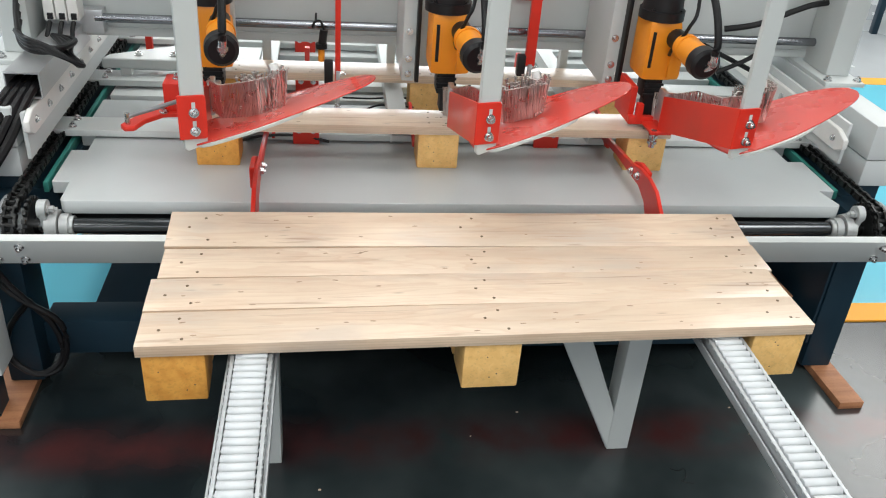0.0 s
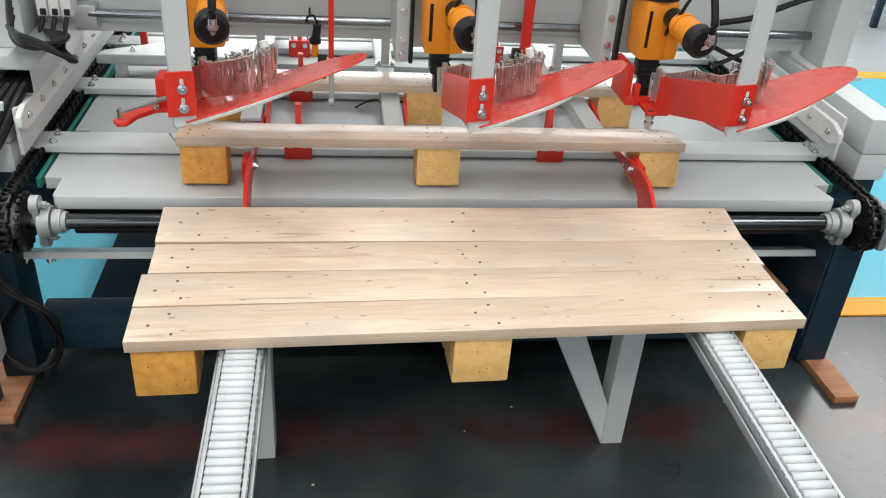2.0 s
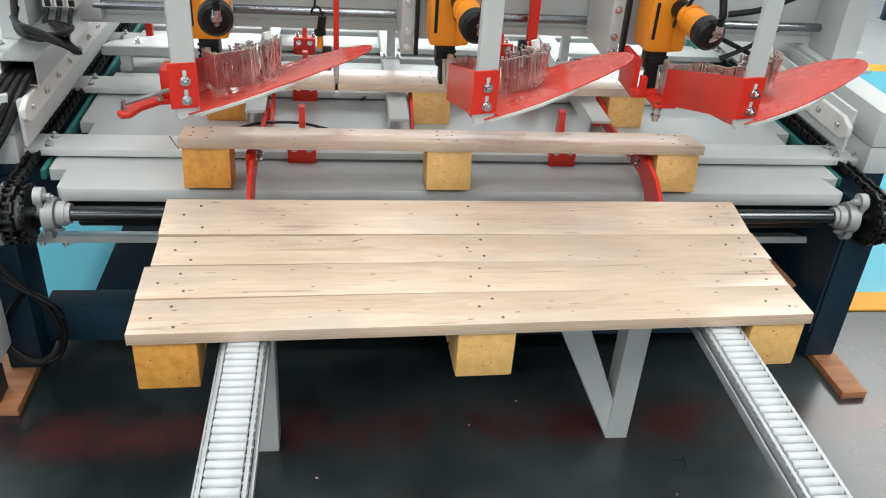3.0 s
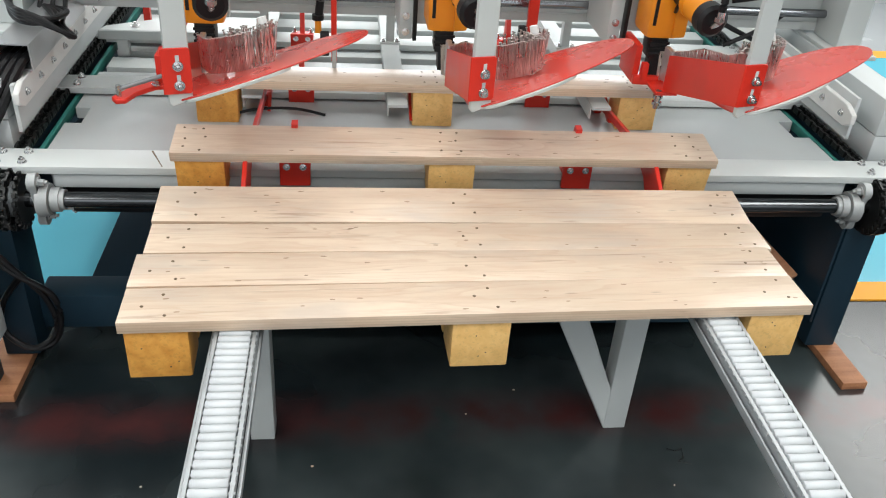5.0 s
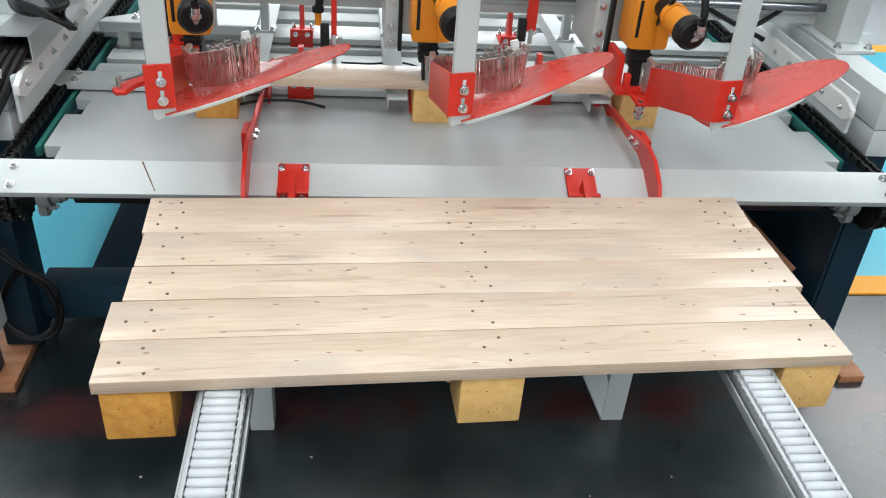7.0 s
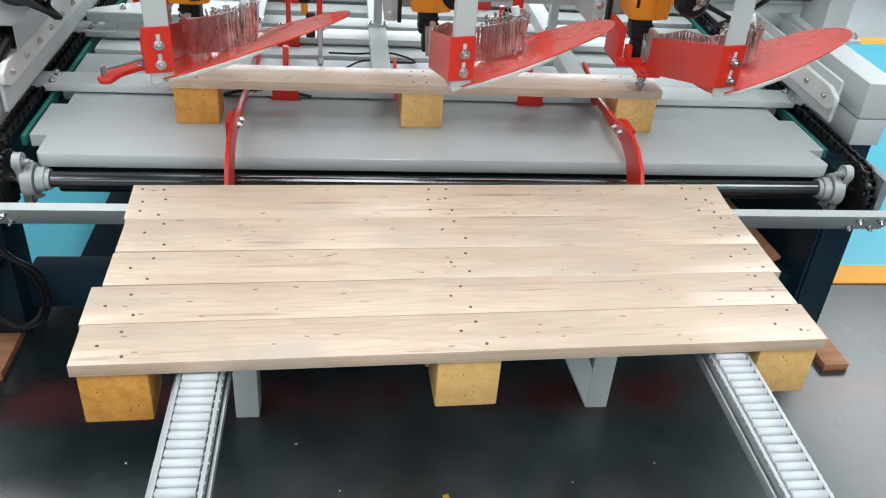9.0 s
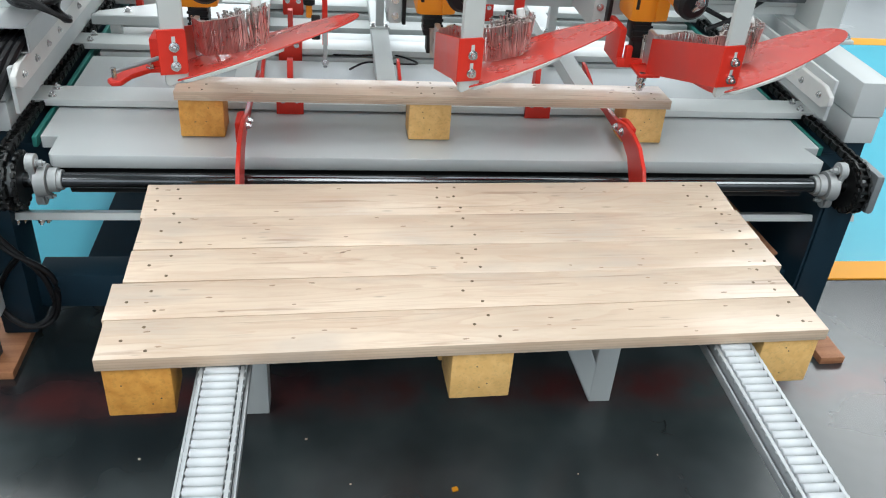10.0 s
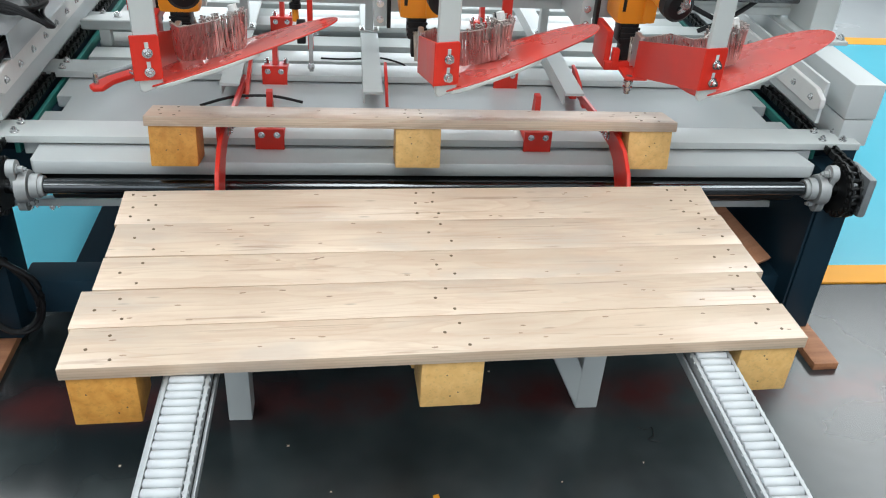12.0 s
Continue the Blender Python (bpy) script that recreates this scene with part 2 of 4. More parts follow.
WALL = mat("hall_wall_paint", (0.42, 0.45, 0.47), 0.7, var=0.05, scale=0.6)
CEIL = mat("hall_ceiling", (0.36, 0.38, 0.39), 0.8, var=0.05, scale=0.5)
FLOOR = mat("dark_epoxy_floor", (0.056, 0.072, 0.073), 0.22, var=0.3, scale=1.7, bump=0.03, fine=60, tint=(0.008, 0.013, 0.015), spec=0.5)


def soft_band(m, y0, y1, soft, colour):
    """A soft-edged band of colour across the floor, broken up by noise."""
    nt = m.node_tree
    L = nt.links.new
    base = nt.nodes["Principled BSDF"].inputs["Base Color"]
    old = base.links[0].from_socket
    tc = nt.nodes.new("ShaderNodeTexCoord")
    sep = nt.nodes.new("ShaderNodeSeparateXYZ")
    L(tc.outputs["Object"], sep.inputs[0])
    noise = nt.nodes.new("ShaderNodeTexNoise")
    noise.inputs["Scale"].default_value, noise.inputs["Detail"].default_value = 5.0, 5
    L(tc.outputs["Object"], noise.inputs["Vector"])
    ends = []
    for a, c in ((y0 - soft, y0 + soft), (y1 + soft, y1 - soft)):
        mr = nt.nodes.new("ShaderNodeMapRange")
        mr.interpolation_type = "SMOOTHSTEP"
        mr.inputs[1].default_value, mr.inputs[2].default_value = a, c
        L(sep.outputs["Y"], mr.inputs[0])
        ends.append(mr.outputs[0])
    breakup = nt.nodes.new("ShaderNodeMapRange")
    breakup.inputs[1].default_value, breakup.inputs[2].default_value = 0.35, 0.6
    L(noise.outputs["Fac"], breakup.inputs[0])
    ends.append(breakup.outputs[0])
    out = ends[0]
    for e in ends[1:]:
        mu = nt.nodes.new("ShaderNodeMath")
        mu.operation = "MULTIPLY"
        L(out, mu.inputs[0])
        L(e, mu.inputs[1])
        out = mu.outputs[0]
    mx = nt.nodes.new("ShaderNodeMix")
    mx.data_type = "RGBA"
    L(out, mx.inputs["Factor"])
    L(old, mx.inputs["A"])
    mx.inputs["B"].default_value = (*colour, 1)
    L(mx.outputs["Result"], base)


for node in FLOOR.node_tree.nodes:
    if node.type == "VALTORGB":
        node.color_ramp.elements[1].position = 0.80
        node.color_ramp.elements[0].position = 0.40
soft_band(FLOOR, -0.285, -0.165, 0.06, (0.062, 0.020, 0.020))
BLUE = mat("blue_epoxy_floor", (0.10, 0.47, 0.60), 0.22, var=0.06, scale=1.5, bump=0.02, fine=60)
YELLOW = mat("yellow_floor_line", (0.82, 0.35, 0.008), 0.5, var=0.06, scale=4)
GREYFLOOR = mat("pale_grey_epoxy_floor", (0.40, 0.42, 0.43), 0.25, var=0.06, scale=1.5, bump=0.02, fine=60)


# ---- mesh helpers ----
def box(bm, x0, x1, y0, y1, z0, z1, m=None, bevel=0.0):
    t = bmesh.new()
    bmesh.ops.create_cube(t, size=1.0)
    for v in t.verts:
        v.co = Vector((x0 + (v.co.x + 0.5) * (x1 - x0), y0 + (v.co.y + 0.5) * (y1 - y0), z0 + (v.co.z + 0.5) * (z1 - z0)))
    if bevel:
        bmesh.ops.bevel(t, geom=t.edges[:], offset=bevel, segments=2, affect="EDGES", profile=0.6)
    merge(bm, t, m)


def merge(bm, t, m=None):
    if m is not None:
        bmesh.ops.transform(t, matrix=m, verts=t.verts[:])
    me = bpy.data.meshes.new("tmp")
    t.to_mesh(me)
    t.free()
    bm.from_mesh(me)
    bpy.data.meshes.remove(me)


def cyl(bm, a, b, r, seg=16, r2=None):
    a, b = Vector(a), Vector(b)
    t = bmesh.new()
    bmesh.ops.create_cone(t, cap_ends=True, segments=seg, radius1=r, radius2=r if r2 is None else r2, depth=(b - a).length)
    q = (b - a).to_track_quat("Z", "Y").to_matrix().to_4x4()
    merge(bm, t, Matrix.Translation((a + b) / 2) @ q)


def tube(bm, pts, r, seg=8, steps=6):
    """A bent tube through the points."""
    P = [Vector(p) for p in pts]
    path = []
    for i in range(len(P) - 1):
        p0, p1, p2, p3 = P[max(i - 1, 0)], P[i], P[i + 1], P[min(i + 2, len(P) - 1)]
        for k in range(steps):
            u = k / steps
            path.append(0.5 * ((2 * p1) + (p2 - p0) * u + (2 * p0 - 5 * p1 + 4 * p2 - p3) * u * u + (3 * p1 - p0 - 3 * p2 + p3) * u ** 3))
    path.append(P[-1])
    rings = []
    for i, p in enumerate(path):
        d = path[min(i + 1, len(path) - 1)] - path[max(i - 1, 0)]
        q = d.to_track_quat("Z", "Y").to_matrix()
        rings.append([bm.verts.new(p + q @ Vector((r * math.cos(2 * math.pi * k / seg), r * math.sin(2 * math.pi * k / seg), 0))) for k in range(seg)])
    for a, b in zip(rings, rings[1:]):
        for k in range(seg):
            bm.faces.new((a[k], a[(k + 1) % seg], b[(k + 1) % seg], b[k]))
    bm.faces.new(rings[0][::-1])
    bm.faces.new(rings[-1])


def sheet(bm, outline, thick, m=None, bevel=0.0):
    """A flat plate: an outline in x and y, raised along z."""
    t = bmesh.new()
    lo = [t.verts.new((x, y, 0)) for x, y in outline]
    hi = [t.verts.new((x, y, thick)) for x, y in outline]
    t.faces.new(lo[::-1])
    t.faces.new(hi)
    n = len(lo)
    for k in range(n):
        t.faces.new((lo[k], lo[(k + 1) % n], hi[(k + 1) % n], hi[k]))
    bmesh.ops.recalc_face_normals(t, faces=t.faces[:])
    if bevel:
        bmesh.ops.bevel(t, geom=t.edges[:], offset=bevel, segments=1, affect="EDGES")
    merge(bm, t, m)


def bolt(bm, p, d=(0, 0, 1), r=0.008, h=0.006):
    """A hexagon head on a washer."""
    p, d = Vector(p), Vector(d)
    cyl(bm, p, p + d * h * 0.25, r * 1.35, 14)
    cyl(bm, p + d * h * 0.25, p + d * h, r, 6)
    cyl(bm, p + d * h, p + d * (h * 1.5), r * 0.5, 8)


def bolts(parent, points, d=(0, 0, 1), r=0.008, h=0.006, name="bolt"):
    for p in points:
        t = bmesh.new()
        bolt(t, p, d, r, h)
        part(name, t, STEEL, parent)


def part(name, bm, material, parent=None, label="", smooth=True):
    me = bpy.data.meshes.new(name)
    bm.normal_update()
    bm.to_mesh(me)
    bm.free()
    me.materials.append(material)
    if smooth:
        for p in me.polygons:
            p.use_smooth = True
        me.set_sharp_from_angle(angle=radians(35))
    ob = new(name, me)
    ob.parent = parent
    if label:
        ob["label"] = label
    return ob


def root(name, label, category, group="", kind=""):
    return tagged(new(name), label, category, group, kind)


def single(name, bm, material, label, category, kind="", group=""):
    return tagged(part(name, bm, material), label, category, group, kind)


DZ = 0.529      # height of the sliding deck

# ---- the hall ----
bm = bmesh.new()
box(bm, -60, 60, -60, 60, -0.2, 0)
single("ground", bm, FLOOR, "dark grey-green epoxy factory floor with a patchy red band", "floor", "structure")
bm = bmesh.new()
box(bm, -9.9, 9.9, 0.335, 2.45, -0.05, 0.004)
single("floor_zone", bm, BLUE, "light blue glossy epoxy floor zone", "floor", "structure")
bm = bmesh.new()
box(bm, -9.9, 9.9, 2.56, 13.9, -0.05, 0.004)
single("floor_zone", bm, GREYFLOOR, "pale grey glossy epoxy floor behind the machine", "floor", "structure")
for y0, y1 in ((0.24, 0.335), (2.45, 2.56)):
    bm = bmesh.new()
    box(bm, -9.9, 9.9, y0, y1, -0.05, 0.005)
    single("floor_line", bm, YELLOW, "yellow painted floor line", "floor marking", "structure")


def wall(name, x0, x1, y0, y1, openings):
    """An unseen hall wall, added round the scene, with openings cut through it, along x or y."""
    bm = bmesh.new()
    along_x = (x1 - x0) > (y1 - y0)
    a0, a1 = (x0, x1) if along_x else (y0, y1)
    def piece(p, q, z0, z1):
        if along_x:
            box(bm, p, q, y0, y1, z0, z1)
        else:
            box(bm, x0, x1, p, q, z0, z1)
    piece(a0, a1, 0, 1.6)
    piece(a0, a1, 4.9, 7.3)
    at = a0
    for p, q in openings:
        piece(at, p, 1.6, 4.9)
        at = q
    piece(at, a1, 1.6, 4.9)
    single(name, bm, WALL, "plain pale painted hall wall, added out of view, with openings", "wall", "structure")


# added shell out of view; its tone limits the bounced light
wall("wall_north", -10, 10, 14, 14.2, [(-5, 7)])
wall("wall_south", -10, 10, -10.2, -10, [(-6, 6)])
wall("wall_west", -10.2, -10, -10.2, 14.2, [(-3, 7)])
wall("wall_east", 10, 10.2, -10.2, 14.2, [])
bm = bmesh.new()
box(bm, -10.2, 10.2, -10.2, 14.2, 7.3, 7.5)
single("ceiling", bm, CEIL, "plain pale hall ceiling, added out of view", "ceiling", "structure")

# ---- the machine: frame, deck and drive ----
machine = root("machine_frame", "dark blue-grey steel machine base frame on the floor", "machine frame")
for sx, l0, l1 in ((-1, -1.125, -1.043), (1, 0.975, 1.06)):
    for y0 in (0.0, 1.9):
        bm = bmesh.new()
        box(bm, l0, l1, y0, y0 + 0.12, 0.0225, 0.50, bevel=0.006)
        part("leg", bm, NAVY, machine)
    bm = bmesh.new()
    box(bm, sx * 1.02 - 0.05, sx * 1.02 + 0.05, 0.12, 1.9, 0.38, 0.50, bevel=0.005)
    part("side_beam", bm, NAVY, machine)
# flat navy sheet low under the frame
bm = bmesh.new()
box(bm, -0.965, 0.965, 0.16, 1.9, 0.07, 0.10, bevel=0.003)
part("under_sheet", bm, NAVY, machine)
# dark sheet added in place of the shaded opening beside the right leg
bm = bmesh.new()
box(bm, 0.966, 0.973, 0.004, 1.9, 0.102, 0.44, bevel=0.001)
part("shade_sheet", bm, NAVY, machine)
for y0, z0, z1 in ((0.06, 0.06, 0.158), (1.92, 0.06, 0.18), (0.75, 0.36, 0.46)):
    bm = bmesh.new()
    box(bm, -1.044, 0.976, y0, y0 + 0.09, z0, z1, bevel=0.005)
    part("cross_beam", bm, NAVY, machine)


lean = math.degrees(math.atan2(0.28, 0.65))
bm = bmesh.new()
box(bm, -0.09, 0.070, 0.0, 0.62, 0.0, 0.012, bevel=0.001)
off = single("plywood_offcut", bm, OFFCUT, "reddish plywood offcut leaning inside the machine frame", "plywood sheet")
off.matrix_world = Matrix.Translation((0.888, 0.070, 0.182)) @ Matrix.Rotation(radians(28), 4, "Z") @ Matrix.Rotation(radians(lean * 0.86), 4, "X")


def pad(x0, x1, y0, y1, turn):
    bm = bmesh.new()
    box(bm, x0, x1, y0, y1, 0.0, 0.022, bevel=0.002)
    ob = single("timber_pad", bm, PADWOOD, "brown plywood packing pad under a machine leg", "wooden pad", group="packing pads")
    ob.matrix_world = Matrix.Translation(((x0 + x1) / 2, (y0 + y1) / 2, 0)) @ pose(0, 0, 0, 0, 0, turn) @ Matrix.Translation((-(x0 + x1) / 2, -(y0 + y1) / 2, 0))


pad(1.005, 1.075, -0.155, 0.12, 2)
pad(-1.18, -1.062, -0.15, 0.12, 0)
pad(0.98, 1.07, 1.86, 2.06, 0)
pad(-1.12, -0.99, 1.86, 2.06, 0)

deck = root("sliding_deck", "light grey painted steel sliding deck with notched corners", "machine deck")
bm = bmesh.new()
# front plate with the corner notches beside the chains
sheet(bm, [(-0.925, 0.0), (0.925, 0.0), (0.935, 0.012), (0.918, 0.09), (0.962, 0.09), (0.962, 0.266), (0.918, 0.266), (0.918, 0.37), (0.962, 0.37),
           (0.962, 0.62), (-0.975, 0.62), (-0.975, 0.37), (-0.937, 0.37), (-0.937, 0.275), (-0.976, 0.275), (-0.976, 0.10), (-0.937, 0.10), (-0.935, 0.012)], 0.032, Matrix.Translation((0, 0, DZ - 0.032)), bevel=0.002)
part("front_plate", bm, DECK, deck)
# black, so nothing pale stands below the plate's front edge
bm = bmesh.new()
box(bm, -0.92, 0.92, 0.024, 0.045, DZ - 0.075, DZ - 0.034, bevel=0.003)
part("front_lip", bm, BLACK, deck)
for k in range(11):
    y0 = 0.66 + 0.135 * k
    bm = bmesh.new()
    box(bm, -0.965, 0.955, y0, y0 + 0.085, DZ - 0.03, DZ - 0.002, bevel=0.003)
    part("cross_slat", bm, PAINT, deck)
bm = bmesh.new()
box(bm, -0.96, 0.95, 0.62, 2.1, DZ - 0.09, DZ - 0.07)
part("lower_sheet", bm, PAINT, deck)

# black plate set back under the deck
bm = bmesh.new()
box(bm, -0.93, 0.93, 0.075, 0.085, DZ - 0.11, DZ - 0.034, bevel=0.002)
part("backing_plate", bm, BLACK, deck, "black backing plate under the deck's front")

# shaft with bearings and sprockets
drive = root("drive_shaft", "dark steel drive shaft with bearings and sprockets under the deck", "drive shaft")
SY, SZ = -0.020, 0.478
bm = bmesh.new()
cyl(bm, (-0.99, SY, SZ), (0.99, SY, SZ), 0.018, 20)
part("shaft", bm, DARKSHAFT, drive)
bm = bmesh.new()
cyl(bm, (-0.90, SY + 0.05, SZ - 0.035), (0.90, SY + 0.05, SZ - 0.035), 0.022, 14)
part("tie_rod", bm, BLACK, drive)
for s in (-1, 1):
    bm = bmesh.new()
    cyl(bm, (s * 0.912, SY, SZ), (s * 0.930, SY, SZ), 0.028, 20)
    cyl(bm, (s * 0.902, SY, SZ), (s * 0.914, SY, SZ), 0.023, 20)
    part("collar", bm, CAST, drive)
    bm = bmesh.new()
    cyl(bm, (s * 0.933, SY, SZ), (s * 0.957, SY, SZ), 0.036, 22, 0.040)
    box(bm, s * 0.958 - 0.008, s * 0.958 + 0.008, -0.021, 0.021, -0.056, 0.056, Matrix.Translation((0, SY, SZ)) @ pose(0, 0, 0, 14), bevel=0.006)
    for dz in (-0.050, 0.050):
        p = Matrix.Translation((0, SY, SZ)) @ pose(0, 0, 0, 14) @ Vector((s * 0.950, 0, dz))
        cyl(bm, p, p + Vector((s * 0.018, 0, 0)), 0.021, 16)
        bolt(bm, p, (-s, 0, 0), 0.008, 0.014)
    part("bearing_unit", bm, CAST, drive)
    bm = bmesh.new()
    cyl(bm, (s * 0.985, SY, SZ), (s * 0.995, SY, SZ), 0.056, 30)
    for k in range(20):
        a = 2 * math.pi * k / 20
        box(bm, s * 0.99 - 0.004, s * 0.99 + 0.004, -0.006, 0.006, 0.054, 0.067, Matrix.Translation((0, SY, SZ)) @ Matrix.Rotation(a, 4, "X"), bevel=0.002)
    part("sprocket", bm, CHAIN, drive)
    bm = bmesh.new()
    box(bm, s * 1.045 - 0.012, s * 1.045 + 0.012, SY - 0.055, SY + 0.055, SZ - 0.055, SZ + 0.055, bevel=0.012)
    cyl(bm, (s * 1.03, SY, SZ), (s * 1.0, SY, SZ), 0.04, 20)
    part("flange_bearing", bm, GREYCAST, drive)

# roller chains: links round the sprocket and along the deck
link_a, link_b = bmesh.new(), bmesh.new()
for bm, w in ((link_a, 0.009), (link_b, 0.013)):
    for s in (-1, 1):
        box(bm, s * w - 0.0015, s * w + 0.0015, -0.015, 0.015, -0.009, 0.009, bevel=0.004)
    for dy in (-0.0095, 0.0095):
        cyl(bm, (-w - 0.003, dy, 0), (w + 0.003, dy, 0), 0.0055, 8)
ma, mb = bpy.data.meshes.new("link"), bpy.data.meshes.new("link_outer")
link_a.to_mesh(ma), link_b.to_mesh(mb)
link_a.free(), link_b.free()
for me in (ma, mb):
    me.materials.append(CHAIN)
CR = 0.062
for s in (-1, 1):
    chain = root("roller_chain", "oily black steel roller chain along the deck edge", "chain", "conveyor chains")
    total = 0
    d = 0.0
    while d < 1.78:
        # from the rear over the top, round the sprocket, a little way back below
        run, arc = 1.35, math.pi * CR
        if d < run:
            p, a = Vector((s * 1.012 - 0.008, run - d + SY, SZ + CR)), 0.0
        elif d < run + arc:
            a = (d - run) / CR
            p = Vector((s * 1.012 - 0.008, SY - CR * math.sin(a), SZ + CR * math.cos(a)))
        else:
            a = math.pi
            p = Vector((s * 1.012 - 0.008, SY + d - run - arc, SZ - CR))
        ob = new("link", ma if total % 2 else mb)
        ob.parent = chain
        ob.matrix_basis = Matrix.Translation(p) @ Matrix.Rotation(a, 4, "X")
        total += 1
        d += 0.019
    bm = bmesh.new()
    box(bm, s * 0.983 - 0.008 - 0.006, s * 0.983 - 0.008 + 0.006, 0.10, 1.4, DZ - 0.030, DZ - 0.004, bevel=0.003)
    single("slide_strip", bm, GREEN, "dark green plastic chain slide strip", "slide strip", group="slide strips")

# side housings outside the chains
for s, x0, x1, gx, gz, gy in ((-1, -1.22, -1.04, -1.005, 0.665, 0.09), (1, 1.04, 1.125, 0.978, 0.640, 0.13)):
    h = root("side_housing", "pale grey sheet-metal side housing beside the chain", "machine housing", "side housings")
    bm = bmesh.new()
    box(bm, x0, x1, 0.115, 2.0, 0.605, 0.70, bevel=0.005)
    part("cover", bm, HOUSING, h)
    bm = bmesh.new()
    box(bm, x0 + 0.002, x1 - 0.002, 0.117, 2.0, 0.53, 0.603, bevel=0.004)
    part("lower_cover", bm, HOUSING, h)
    bm = bmesh.new()
    box(bm, x0 + 0.01, x1 - 0.01, 0.13, 2.0, 0.38, 0.529, bevel=0.004)
    part("skirt", bm, NAVY, h)
    bm = bmesh.new()
    box(bm, gx + s * 0.012 - 0.005, gx + s * 0.012 + 0.005, gy + 0.02, 1.5, 0.578, 0.69, bevel=0.003)
    part("side_plate", bm, HOUSING, h)
    for yy in (0.4, 1.0, 1.4):
        bm = bmesh.new()
        a0, a1 = sorted((gx + s * 0.017, s * 1.04))
        box(bm, a0, a1, yy, yy + 0.03, 0.60, 0.66)
        part("spacer", bm, HOUSING, h)
    g = bmesh.new()
    sheet(g, [(gy + 0.03, -0.028), (1.2, -0.028), (1.2, 0.028), (gy + 0.04, 0.028), (gy, 0.012), (gy, -0.012)], 0.014,
          Matrix.Translation((gx - 0.007, 0, gz)) @ Matrix(((0, 0, 1, 0), (1, 0, 0, 0), (0, 1, 0, 0), (0, 0, 0, 1))), bevel=0.002)
    guard = part("guide_bar", g, WHITE, h)
    bolts(guard, [(gx - s * 0.007, gy + 0.05 + 0.1 * k, gz) for k in range(8)], (-s, 0, 0), 0.007, 0.006)

# gantry
gantry = root("gantry", "light grey steel gantry with posts and a cross beam", "gantry")
for s in (-1, 1):
    bm = bmesh.new()
    box(bm, s * 1.115 - 0.005 - 0.036, s * 1.115 - 0.005 + 0.036, 0.46, 0.60, 0.712, 1.75, bevel=0.006)
    post = part("post", bm, PAINT, gantry)
    bm = bmesh.new()
    box(bm, s * 1.105 - 0.06, s * 1.105 + 0.06, 0.40, 0.66, 0.70, 0.712, bevel=0.003)
    part("base_plate", bm, PAINT, gantry)
    bolts(gantry, [(s * 1.105 + dx, yy, 0.712) for dx in (-0.045, 0.045) for yy in (0.42, 0.64)], r=0.009, h=0.010, name="anchor_bolt")
bm = bmesh.new()
box(bm, -1.15, 1.15, 0.602, 0.70, 0.735, 1.50, bevel=0.006)
part("cross_beam", bm, PAINT, gantry)
bm = bmesh.new()
box(bm, -1.14, 1.14, 0.592, 0.60, 0.722, 0.745, bevel=0.002)
part("beam_lip", bm, PAINT, gantry)
bm = bmesh.new()
cyl(bm, (-0.95, 0.565, 0.778), (1.1, 0.565, 0.778), 0.012, 18)
part("guide_rod", bm, SHAFT, gantry)
bm = bmesh.new()
box(bm, -1.14, 1.14, -0.26, -0.18, 1.58, 1.66, bevel=0.01)
part("top_beam", bm, PAINT, gantry)
for s in (-1, 1):
    bm = bmesh.new()
    box(bm, s * 1.11 - 0.03, s * 1.11 + 0.03, -0.178, 0.458, 1.58, 1.66, bevel=0.006)
    part("top_arm", bm, PAINT, gantry)

# ---- pallet sections: a board nailed on three blocks ----
rnd = random.Random(4)


